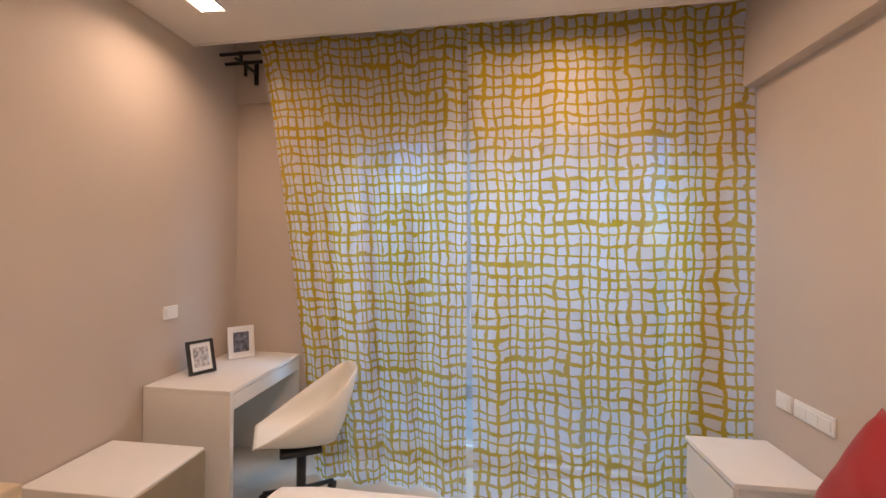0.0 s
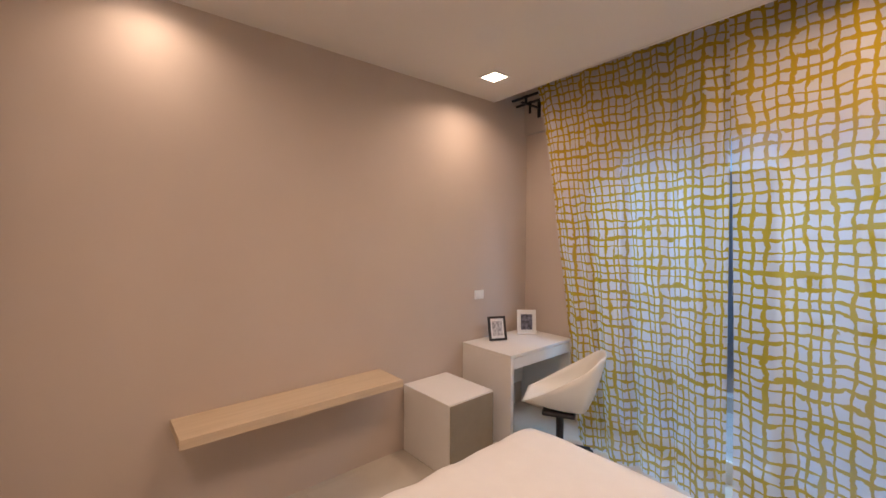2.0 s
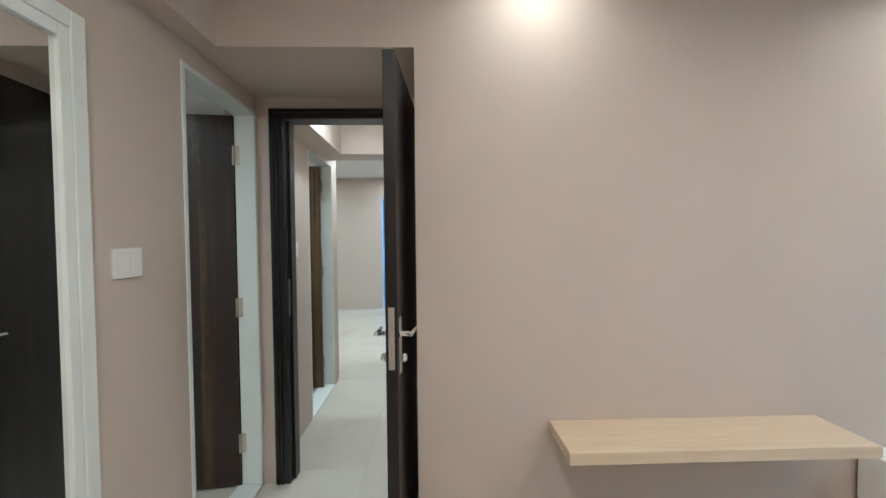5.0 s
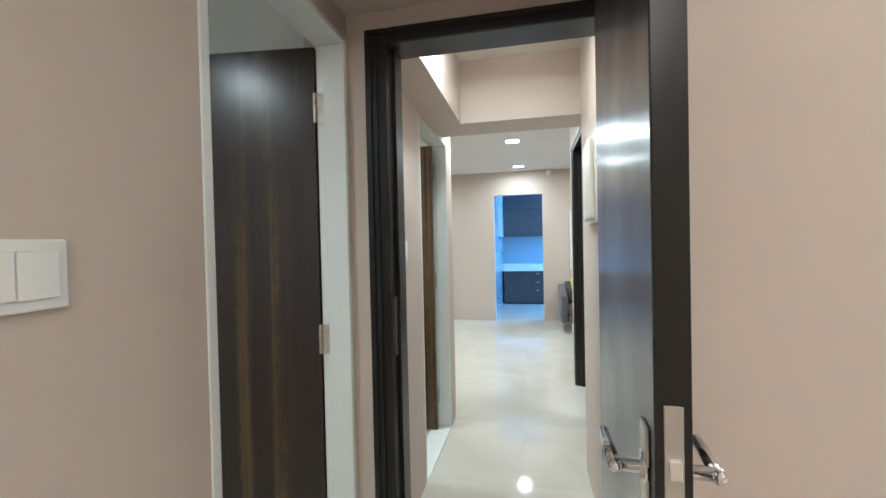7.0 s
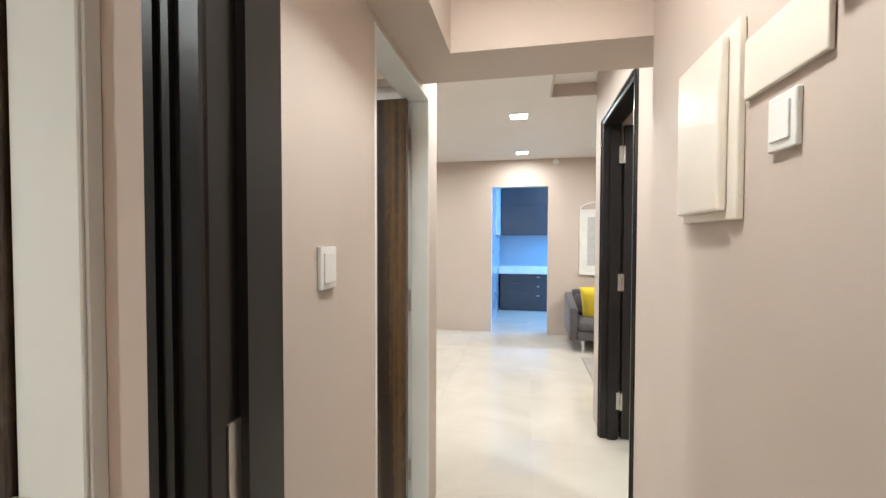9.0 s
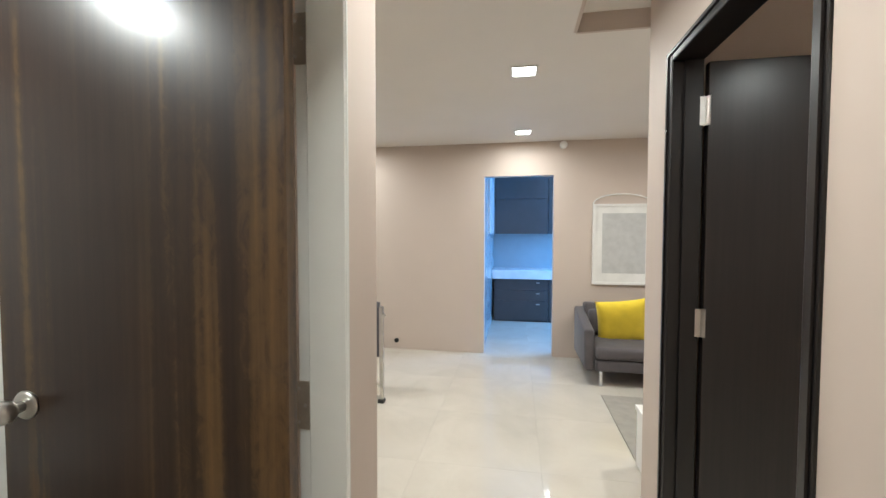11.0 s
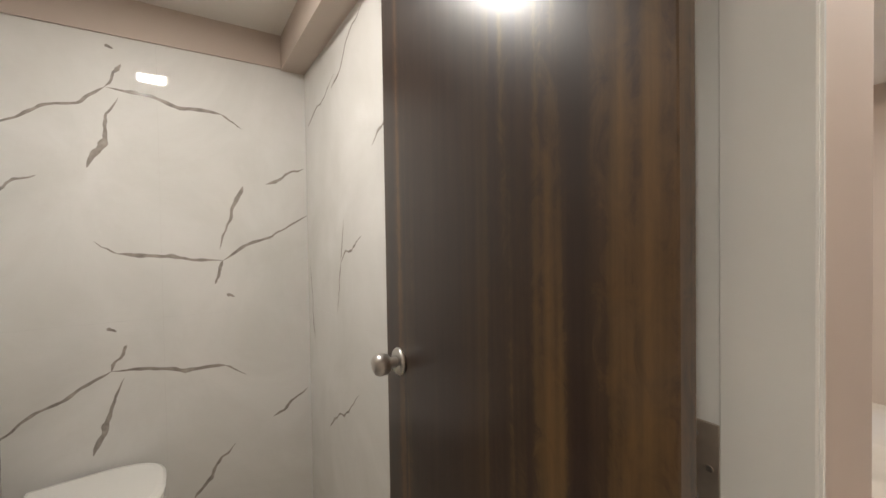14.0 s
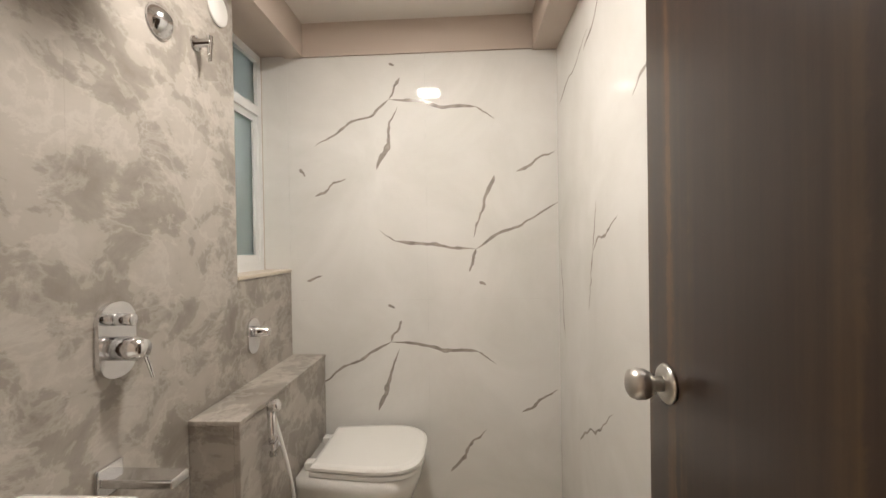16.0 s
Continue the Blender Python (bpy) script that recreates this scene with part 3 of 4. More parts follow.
part("strike_plate", boxes((-0.680, 0.2835, 0.98, -0.640, 0.2865, 1.20)), STEEL, bed_frame, "steel strike plate")
rebated_frame(-3.327, -2.370, 1.177, 1.305, 2.290, "y", 0.055, "door_6", "dark brown moulded door frame in the hall")


def lever_set(x, y, z, s, parent):
    """A lever handle on a long plate, on the face at y, sticking out towards s."""
    lev = part("lever_handle", lathe([(0, 0.024), (0.008, 0.024), (0.010, 0.010), (0.045, 0.010)], (x, y, z), (0, s, 0), 20), CHROME, parent, "polished steel lever handle", True)
    bm = bmesh.new()
    tube(bm, (x + 0.008, y + s * 0.045, z), (x - 0.115, y + s * 0.050, z - 0.003), 0.010, 0.0085)
    bmesh.ops.create_uvsphere(bm, u_segments=12, v_segments=8, radius=0.0105, matrix=Matrix.Translation((x + 0.008, y + s * 0.045, z)))
    part("grip", bm, CHROME, lev, "", True)
    part("back_plate", slab(x - 0.022, y, z - 0.155, x + 0.022, y + s * 0.006, z + 0.065, 0.002, 1), STEEL, parent)
    part("key_knob", lathe([(0, 0.016), (0.018, 0.016), (0.022, 0.010)], (x, y + s * 0.006, z - 0.095), (0, s, 0)), CHROME, parent, "", True)


bed_door = thing("door_7", (-0.605, 0.955, 0), "near-black laminate bedroom door, standing open", "door", "", "structure")
part("door_leaf", slab(-0.605, 0.947, 0.012, 0.216, 0.993, 2.145, 0.002, 1), DARK_DOOR, bed_door)
# black strip that puts the shade on the leaf's near edge into colour
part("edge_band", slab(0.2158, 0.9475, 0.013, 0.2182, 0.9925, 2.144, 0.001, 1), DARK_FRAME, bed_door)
lever_set(0.163, 0.947, 1.062, -1, bed_door)
lever_set(0.163, 0.993, 1.062, 1, bed_door)
part("lock_plate", slab(0.2175, 0.958, 0.935, 0.2205, 0.982, 1.175, 0.001, 1), STEEL, bed_door, "steel lock face plate")
part("latch", boxes((0.2205, 0.963, 1.08, 0.229, 0.977, 1.105), (0.2205, 0.965, 0.985, 0.226, 0.975, 1.015)), CHROME, bed_door)

bed_door.location.y, bed_door.rotation_euler.z = 1.006, radians(-3.8)

far_door = thing("door_8", (-3.29, 1.66, 0), "dark brown laminate door in the hall, standing open", "door", "", "structure")
part("door_leaf", slab(-3.307, 1.322, 0.012, -3.269, 2.080, 2.225, 0.002, 1), DARK_DOOR, far_door)
for z in (2.02, 1.125, 0.28):
    hp = part("hinge", boxes((-3.2695, 1.272, z - 0.06, -3.262, 1.3215, z + 0.06)), STEEL, far_door, "pale steel butt hinge")
    part("knuckle", rod((-3.258, 1.318, z - 0.06), (-3.258, 1.318, z + 0.06), 0.008), STEEL, hp)

# ---- bedroom: curtains, rods, window ----
CY = 4.115


def curtain(name, xt0, xt1, xb0, xb1, seed, y, label):
    """A hanging cloth: folds that deepen and wander towards the hem."""
    rnd = random.Random(seed)
    waves = [(rnd.uniform(5, 9), rnd.uniform(0, 6), 0.016), (rnd.uniform(13, 18), rnd.uniform(0, 6), 0.024), (rnd.uniform(28, 38), rnd.uniform(0, 6), 0.013)]
    nu, nv, top, low = 150, 60, 2.735, 0.008
    rows = []
    for j in range(nv + 1):
        v = j / nv
        a, b = xt0 + (xb0 - xt0) * v ** 0.85, xt1 + (xb1 - xt1) * v ** 0.85
        row = []
        for i in range(nu + 1):
            u = i / nu
            s = u * 1.55 + 0.05 * math.sin(2.6 * v + 3 * u + seed)
            amp = 0.55 + 0.75 * v
            dy = sum(h * math.sin(f * s + p + 0.9 * math.sin(2 * v + p)) for f, p, h in waves) * amp
            pleat = 0.012 * math.sin(70 * u) * max(0, 1 - v * 7)
            dy += 0.02 * noise.noise((s * 2.2, v * 2.5, seed))
            x = a + (b - a) * u + 0.010 * math.cos(waves[1][0] * s + waves[1][1]) * amp
            row.append((x, y + SLOPE * x + dy + pleat, top - (top - low + 0.005 * math.sin(11 * u + seed)) * v))
        rows.append(row)
    ob = part(name, sheet(rows), CURTAIN, None, "", True)
    uv = ob.data.uv_layers.new(name="cloth")
    size = len(rows[0])
    for loop in ob.data.loops:
        k = loop.vertex_index
        uv.data[loop.index].uv = ((k % size) / nu * 1.62 + seed * 0.37, (k // size) / nv * 2.74)
    tagged(ob, label, "curtain", "window curtains")
    return ob


curtain("curtain", 0.345, 1.690, 0.775, 1.724, 3, CY + 0.012, "white cotton curtain with mustard lattice print, pulled aslant at its edge")
curtain("curtain", 1.682, 3.165, 1.775, 3.190, 8, CY - 0.010, "white cotton curtain with mustard lattice print, hanging straight to the floor")

rods = thing("curtain_rail", (1.7, CY, 2.6), "black double iron curtain rail on wall brackets", "curtain rail")
for dy, z in ((0.080, 2.718), (0.135, 2.680)):
    part("rod", askew(rod((0.015, CY + dy, z), (3.175, CY + dy, z), 0.011)), BLACK_IRON, rods)
for x in (0.17, 3.06):
    part("bracket", askew(boxes((x - 0.010, CY + 0.02, 2.655, x + 0.010, 4.372, 2.665), (x - 0.014, 4.372, 2.58, x + 0.014, 4.385, 2.74),
                                (x - 0.008, CY + 0.127, 2.59, x + 0.008, CY + 0.143, 2.655), (x - 0.008, CY + 0.072, 2.665, x + 0.008, CY + 0.088, 2.710))), BLACK_IRON, rods)
    for dy, z in ((0.080, 2.718), (0.135, 2.680)):
        part("ring", askew(rod((x - 0.009, CY + dy, z), (x + 0.009, CY + dy, z), 0.015)), BLACK_IRON, rods)

win = thing("window_1", (1.93, 4.33, 0), "white framed sliding balcony window behind the curtains", "window", "", "structure")
part("window_frame", askew(boxes((0.80, 4.44, 0, 0.85, 4.52, 2.28), (2.97, 4.44, 0, 3.02, 4.52, 2.28), (0.85, 4.44, 2.22, 2.97, 4.52, 2.28), (0.85, 4.44, 0, 2.97, 4.52, 0.06))), UPVC, win)
for k in range(2):
    x0 = 0.85 + k * 1.06
    y = 4.452 + 0.03 * (k % 2)
    sash = part("sash", askew(boxes((x0, y, 0.06, x0 + 0.05, y + 0.024, 2.22), (x0 + 1.01, y, 0.06, x0 + 1.06, y + 0.024, 2.22),
                                    (x0 + 0.05, y, 0.06, x0 + 1.01, y + 0.024, 0.13), (x0 + 0.05, y, 2.16, x0 + 1.01, y + 0.024, 2.22))), UPVC, win)
    pane = part("pane", askew(boxes((x0 + 0.05, y + 0.010, 0.13, x0 + 1.01, y + 0.014, 2.16))), GLASS, sash)
    pane.visible_shadow = False

# far buildings beyond the balcony, added and spaced to bound the patch of sky
def tower(x0, x1, y, z1, label):
    b = thing("apartment_building", ((x0 + x1) / 2, y + 4, -12), label, "building")
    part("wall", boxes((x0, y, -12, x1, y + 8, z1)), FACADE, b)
    part("roof", boxes((x0 - 0.3, y - 0.3, z1, x1 + 0.3, y + 8.3, z1 + 0.5)), CONCRETE, b)
    for kx in range(int((x1 - x0 - 1) / 3.2)):
        for kz in range(int((z1 + 6) / 3.2)):
            x, z = x0 + 1.2 + kx * 3.2, -6 + kz * 3.2
            w = part("window", boxes((x, y - 0.07, z, x + 1.5, y, z + 1.5)), UPVC, b)
            part("pane", boxes((x + 0.1, y - 0.09, z + 0.1, x + 1.4, y - 0.07, z + 1.4)), KITCHEN_DARK, w)


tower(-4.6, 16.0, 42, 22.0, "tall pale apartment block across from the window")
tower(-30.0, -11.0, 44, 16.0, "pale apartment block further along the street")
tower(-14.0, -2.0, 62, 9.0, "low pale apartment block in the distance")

# ---- bedroom: furniture ----
shelf = thing("wall_shelf", (0.0, 2.24, 0.59), "light oak floating wall shelf, empty", "shelf")
part("board", slab(0.001, 1.633, 0.583, 0.2795, 2.836, 0.628, 0.002, 1), OAK, shelf)
part("edge_band", slab(0.2798, 1.631, 0.5825, 0.282, 2.838, 0.6285, 0.001, 1), OAK, shelf)
for y in (1.95, 2.55):
    part("fixing", slab(0.0005, y - 0.05, 0.573, 0.012, y + 0.05, 0.5825, 0.001, 1), STEEL, shelf)

cabinet = thing("low_cabinet", (0.25, 3.235, 0), "white low cabinet with a brown panel on its side", "cabinet")
part("body", slab(0.012, 3.03, 0.0, 0.502, 3.435, 0.478, 0.004, 2), WHITE_LACQUER, cabinet)
part("side_panel", slab(0.5022, 3.036, 0.02, 0.510, 3.429, 0.468, 0.003, 2), BACK_BOARD, cabinet, "brown hardboard panel")

desk = thing("desk", (0.25, 3.95, 0), "white foil-covered writing desk with a shallow drawer", "desk")
DX, DY0, DY1, DZ = 0.508, 3.615, 4.40, 0.680
part("desktop", slab(0.004, DY0, DZ - 0.022, DX, DY1, DZ, 0.003, 2), WHITE_LACQUER, desk)
part("side_panel", slab(0.004, DY0, 0, DX, DY0 + 0.032, DZ - 0.0225, 0.002, 1), WHITE_LACQUER, desk)
part("side_panel", slab(0.004, DY1 - 0.032, 0, DX, DY1, DZ - 0.0225, 0.002, 1), WHITE_LACQUER, desk)
part("back_panel", slab(0.006, DY0 + 0.033, 0.20, 0.022, DY1 - 0.033, DZ - 0.023), WHITE_LACQUER, desk)
drawer = part("drawer", slab(DX - 0.020, DY0 + 0.034, DZ - 0.108, DX - 0.001, DY1 - 0.034, DZ - 0.027, 0.003, 2), WHITE_LACQUER, desk)
part("drawer_box", slab(0.05, DY0 + 0.04, DZ - 0.10, DX - 0.021, DY1 - 0.04, DZ - 0.03), WHITE_LACQUER, drawer)


def photo_frame(name, x, y, w, h, turn, lean, frame_mat, picture, label):
    f = thing(name, (x, y, DZ), label, "picture frame")
    m = pose(x, y, DZ + 0.003, 0, 0, turn) @ pose(0, 0, 0, -lean, 0, 0)
    b = 0.017
    part("frame", turned(boxes((-w / 2, -0.012, 0, -w / 2 + b, 0.006, h), (w / 2 - b, -0.012, 0, w / 2, 0.006, h), (-w / 2 + b, -0.012, 0, w / 2 - b, 0.006, b), (-w / 2 + b, -0.012, h - b, w / 2 - b, 0.006, h)), m), frame_mat, f)
    part("mount", turned(boxes((-w / 2 + b, -0.004, b, w / 2 - b, 0.004, h - b)), m), ART_PAPER, f, "white card mount")
    part("picture", turned(boxes((-w / 2 + b + 0.016, -0.0062, b + 0.022, w / 2 - b - 0.016, -0.004, h - b - 0.022)), m), picture, f, "small blurred print")
    part("strut", turned(slab(-0.02, 0.006, 0.0, 0.02, 0.010, h * 0.7), m @ pose(0, 0.012, 0, -14, 0, 0)), BLACK_PLASTIC, f)


photo_frame("photo_frame", 0.165, 3.862, 0.150, 0.195, 63, 16, BLACK_FRAME, PHOTO_PALE, "small black photo frame leaning on the desk")
photo_frame("photo_frame", 0.180, 4.215, 0.165, 0.210, 50, 9, WHITE_PLASTIC, PHOTO, "small white photo frame standing on the desk")

# moulded shell chair
chair = thing("shell_chair", (0.868, 3.692, 0), "white moulded plastic shell chair on dark metal legs", "chair")


def shell_rows(off):
    """The seat's cross-sections, from the front lip up the back."""
    rows = []
    for j in range(33):
        t = j / 32
        if t < 0.55:
            q = t / 0.55
            y, z = -0.27 + 0.40 * q, 0.445 - 0.060 * math.sin(q * 1.75)
        else:
            q = (t - 0.55) / 0.45
            y, z = 0.13 + 0.15 * q ** 0.75, 0.386 + 0.414 * q ** 1.2
        half = 0.115 + 0.10 * math.sin(math.pi * min(1, t * 0.85 + 0.12)) - 0.01 * t ** 6
        rim = 0.455 + 0.345 * ((y + 0.27) / 0.55) ** 1.1
        row = []
        for i in range(25):
            u = -1 + i / 12
            lift = max(0.0, rim - z) * abs(u) ** 2.6
            row.append((0.93 * half * math.sin(u * 1.45) / math.sin(1.45), 0.93 * (y - 0.03 * u * u * (t > 0.55) * (1 - (1 - t) / 0.45)), 0.392 + 0.93 * (z + lift - 0.386)))
        rows.append(row)
    return rows


CM = pose(0.880, 3.705, 0.012, 0, 0, -61)
shell = part("seat_shell", turned(sheet(shell_rows(0)), CM), SHELL, chair, "", True)
thick(shell, 0.007)
part("mount", turned(slab(-0.09, -0.13, 0.355, 0.09, 0.08, 0.385, 0.01, 2), CM), DARK_METAL, chair)
part("column", turned(rod((0, -0.02, 0.13), (0, -0.02, 0.36), 0.025), CM), DARK_METAL, chair)
for k in range(4):
    a = radians(45 + 90 * k)
    leg = part("leg", turned(rod((0.02 * math.cos(a), -0.02 + 0.02 * math.sin(a), 0.135), (0.26 * math.cos(a), -0.02 + 0.26 * math.sin(a), 0.055), 0.018, 0.012), CM), DARK_METAL, chair)
    part("caster", turned(lathe([(-0.012, 0.0265), (0.012, 0.0265)], (0.26 * math.cos(a), -0.02 + 0.26 * math.sin(a), 0.027), (math.sin(a), -math.cos(a), 0)), CM), BLACK_PLASTIC, leg)

# bed
bed = thing("double_bed", (2.05, 2.46, 0), "double bed with a smooth white cotton cover", "bed")
part("bed_base", slab(1.03, 1.80, 0.04, 3.14, 3.15, 0.27, 0.02, 2), WHITE_LACQUER, bed)
bm = bmesh.new()
n_u, n_v = 44, 32
X0, X1, Y0, Y1, ZB = 0.985, 3.15, 1.72, 3.20, 0.505


def cover(u, v):
    """A soft rounded slab: u, v in -1..1."""
    r = 0.955
    k = max(abs(u), abs(v))
    edge = max(0.0, (k - r) / (1 - r))
    z = ZB - 0.05 * edge ** 2 + 0.010 * noise.noise((u * 2.2, v * 2.2, 4)) + 0.005 * noise.noise((u * 6, v * 6, 9))
    if k > 0.9:
        z += 0.008 * math.sin(17 * (u - v)) * (k - 0.9) * 10
    round_off = 0.05 * (abs(u) * abs(v)) ** 14
    x = (X0 + X1) / 2 + (X1 - X0) / 2 * u * (1 - round_off)
    y = (Y0 + Y1) / 2 + (Y1 - Y0) / 2 * v * (1 - round_off)
    return x, y, z


rows = [[cover(-1 + 2 * i / n_u, -1 + 2 * j / n_v) for i in range(n_u + 1)] for j in range(n_v + 1)]
top = sheet(rows)
rim = [e for e in top.edges if e.is_boundary]
out = bmesh.ops.extrude_edge_only(top, edges=rim)
for v in [g for g in out["geom"] if isinstance(g, bmesh.types.BMVert)]:
    v.co.z = 0.20 + 0.012 * math.sin(23 * (v.co.x + v.co.y))
    v.co.x += (-0.008 if v.co.x < 2 else 0.0)
part("cover", top, DUVET, bed, "smooth white cotton bed cover", True)


def cushion(name, m, w, h, d, material, label):
    def skin(s):
        rs = []
        for j in range(21):
            v = -1 + j / 10
            r = []
            for i in range(21):
                u = -1 + i / 10
                puff = (max(0, 1 - u ** 4) * max(0, 1 - v ** 4)) ** 0.55
                pull = 1 - 0.06 * (1 - v * v) * u * u - 0.0
                r.append(m @ Vector((w / 2 * u * pull, s * d / 2 * puff + 0.006 * noise.noise((u * 3, v * 3, s * 2)) * puff, h / 2 * v * (1 - 0.06 * (1 - u * u) * v * v))))
            rs.append(r)
        return rs
    bm = sheet(skin(1))
    for a in (sheet(skin(-1)),):
        me = bpy.data.meshes.new("tmp")
        a.to_mesh(me)
        bm.from_mesh(me)
        bpy.data.meshes.remove(me)
        a.free()
    bmesh.ops.remove_doubles(bm, verts=bm.verts[:], dist=0.0005)
    return tagged(part(name, bm, material, None, "", True), label, "cushion")


cushion("cushion", pose(3.0, 2.93, 0.705, 0, 0, 90) @ pose(0, 0, 0, 12, 0, 0) @ pose(0, 0, 0, 0, -20, 0), 0.42, 0.42, 0.16, RED, "plump dark red cotton cushion leaning at the bed head")

stand = thing("nightstand", (3.0, 3.58, 0), "white low nightstand with a drawer beside the bed", "nightstand")
part("top", slab(2.812, 3.372, 0.508, 3.186, 3.795, 0.531, 0.003, 2), WHITE_LACQUER, stand)
part("body", slab(2.830, 3.385, 0.03, 3.184, 3.785, 0.5075, 0.002, 1), WHITE_LACQUER, stand)
for z0, z1 in ((0.28, 0.495), (0.05, 0.268)):
    part("drawer", slab(2.816, 3.390, z0, 2.8295, 3.780, z1, 0.002, 1), WHITE_LACQUER, stand)


# ---- plates, switches, boxes ----
def plate(name, axis, at, s, a0, a1, z0, z1, label, cells=1, category="switch", depth=0.011):
    """A rounded plate on a wall; axis is the wall's normal, s the way it faces."""
    place = (at, (a0 + a1) / 2, (z0 + z1) / 2) if axis == "x" else ((a0 + a1) / 2, at, (z0 + z1) / 2)
    p = thing(name, place, label, category)

    def put(u0, u1, w0, w1, d0, d1, r):
        lo, hi = sorted((at + s * d0, at + s * d1))
        return slab(lo, u0, w0, hi, u1, w1, r, 2) if axis == "x" else slab(u0, lo, w0, u1, hi, w1, r, 2)

    part("plate", put(a0, a1, z0, z1, 0, depth, 0.003), WHITE_PLASTIC, p)
    step = (a1 - a0 - 0.024) / cells
    for k in range(cells):
        u = a0 + 0.012 + k * step
        part("rocker", put(u + 0.001, u + step - 0.001, z0 + 0.016, z1 - 0.016, depth, depth + 0.004, 0.0015), WHITE_PLASTIC, p)


plate("socket", "x", 0.0, 1, 3.745, 3.850, 1.010, 1.085, "white plastic wall socket above the desk", 1, "socket")
plate("socket", "x", 3.19, -1, 3.630, 3.725, 0.725, 0.800, "white plastic wall socket above the nightstand", 1, "socket")
plate("socket", "x", 3.19, -1, 3.395, 3.610, 0.725, 0.800, "long white plastic socket strip above the nightstand", 3, "socket")
plate("light_switch", "y", 0.125, 1, 0.348, 0.474, 1.318, 1.415, "wide white plastic light switch on the bedroom wall", 2)
plate("light_switch", "y", 0.165, 1, -1.166, -1.086, 1.308, 1.412, "white plastic light switch on the hall wall", 1)
plate("light_switch", "y", 1.09, -1, -1.055, -0.975, 1.588, 1.685, "white plastic light switch below a blank plate", 1)
blank = tagged(part("blank_plate", slab(-1.142, 1.079, 1.712, -0.905, 1.089, 1.832, 0.003, 2), CREAM_PLASTIC), "plain cream plastic cover plate on the hall wall", "cover plate")
chime = thing("door_chime", (-0.90, 1.075, 1.87), "cream plastic door chime box on the hall wall", "door chime")
part("case", slab(-0.898, 1.058, 1.795, -0.765, 1.089, 1.945, 0.006, 2), CREAM_PLASTIC, chime)
part("bracket", slab(-0.905, 1.070, 1.835, -0.899, 1.088, 1.89), WHITE_PLASTIC, chime)
fuse = thing("fuse_box", (-1.40, 1.07, 1.68), "cream distribution box with a raised glossy cover", "fuse box")
part("flange", slab(-1.448, 1.074, 1.474, -1.153, 1.089, 1.890, 0.003, 2), CREAM_PLASTIC, fuse)
part("cover", slab(-1.432, 1.052, 1.494, -1.190, 1.0735, 1.870, 0.007, 3), CREAM_PLASTIC, fuse, "glossy cream hinged cover")
sens = thing("smoke_sensor", (-6.43, 1.077, 2.56), "small white round sensor high on the wall", "sensor")
part("base", lathe([(0, 0.045), (0.03, 0.045), (0.04, 0.03)], (-6.474, 1.077, 2.562), (1, 0, 0)), WHITE_PLASTIC, sens, "", True)
plug = thing("cable_outlet", (-6.47, -0.996, 0.111), "small black round cable outlet near the floor", "outlet")
part("ring", lathe([(0, 0.03), (0.012, 0.03), (0.016, 0.02)], (-6.4745, -0.996, 0.111), (1, 0, 0)), BLACK_PLASTIC, plug)

# mirror in a white frame
mir = thing("mirror_wardrobe_door", (1.1, 0.13, 0), "tall wall mirror in a white moulded frame", "mirror")
MX0, MX1, MZ = 0.566, 1.75, 2.068
part("mirror_glass", boxes((MX0 + 0.085, 0.128, 0.10, MX1 - 0.085, 0.134, MZ - 0.085)), MIRROR, mir, "clear mirror glass")
for a in ((MX0, 0.1255, 0.02, MX0 + 0.05, 0.150, MZ), (MX1 - 0.05, 0.1255, 0.02, MX1, 0.150, MZ), (MX0 + 0.05, 0.1255, MZ - 0.05, MX1 - 0.05, 0.150, MZ), (MX0 + 0.05, 0.1255, 0.02, MX1 - 0.05, 0.150, 0.07)):
    part("frame", slab(*a, 0.004, 2), WHITE_STONE, mir)
for a in ((MX0 + 0.051, 0.1256, 0.071, MX0 + 0.086, 0.148, MZ - 0.051), (MX1 - 0.086, 0.1256, 0.071, MX1 - 0.051, 0.148, MZ - 0.051), (MX0 + 0.086, 0.1256, MZ - 0.086, MX1 - 0.086, 0.148, MZ - 0.051)):
    part("inner_frame", slab(*a, 0.003, 2), WHITE_STONE, mir)

# ---- living room ----
sofa = thing("sofa", (-6.0, 2.2, 0), "dark grey wool sofa with sloping arms and steel legs", "sofa")
SY0, SY1 = 1.205, 3.05
part("base", slab(-6.34, SY0 + 0.10, 0.17, -5.60, SY1 - 0.10, 0.30, 0.02, 2), GREY_SOFA, sofa)
part("seat_cushion", slab(-6.20, SY0 + 0.105, 0.305, -5.585, (SY0 + SY1) / 2 - 0.003, 0.435, 0.035, 3), GREY_SOFA, sofa, "", True)
part("seat_cushion", slab(-6.20, (SY0 + SY1) / 2 + 0.003, 0.305, -5.585, SY1 - 0.105, 0.435, 0.035, 3), GREY_SOFA, sofa, "", True)
part("backrest", turned(slab(-0.10, SY0 + 0.10, 0.28, 0.08, SY1 - 0.10, 0.80, 0.03, 3), pose(-6.30, 0, 0) @ pose(0, 0, 0, 0, -5, 0)), GREY_SOFA, sofa, "", True)
part("back_cushion", turned(slab(-0.02, SY0 + 0.12, 0.0, 0.13, (SY0 + SY1) / 2 - 0.005, 0.30, 0.05, 3), pose(-6.20, 0, 0.44) @ pose(0, 0, 0, 0, -10, 0)), GREY_SOFA, sofa, "", True)
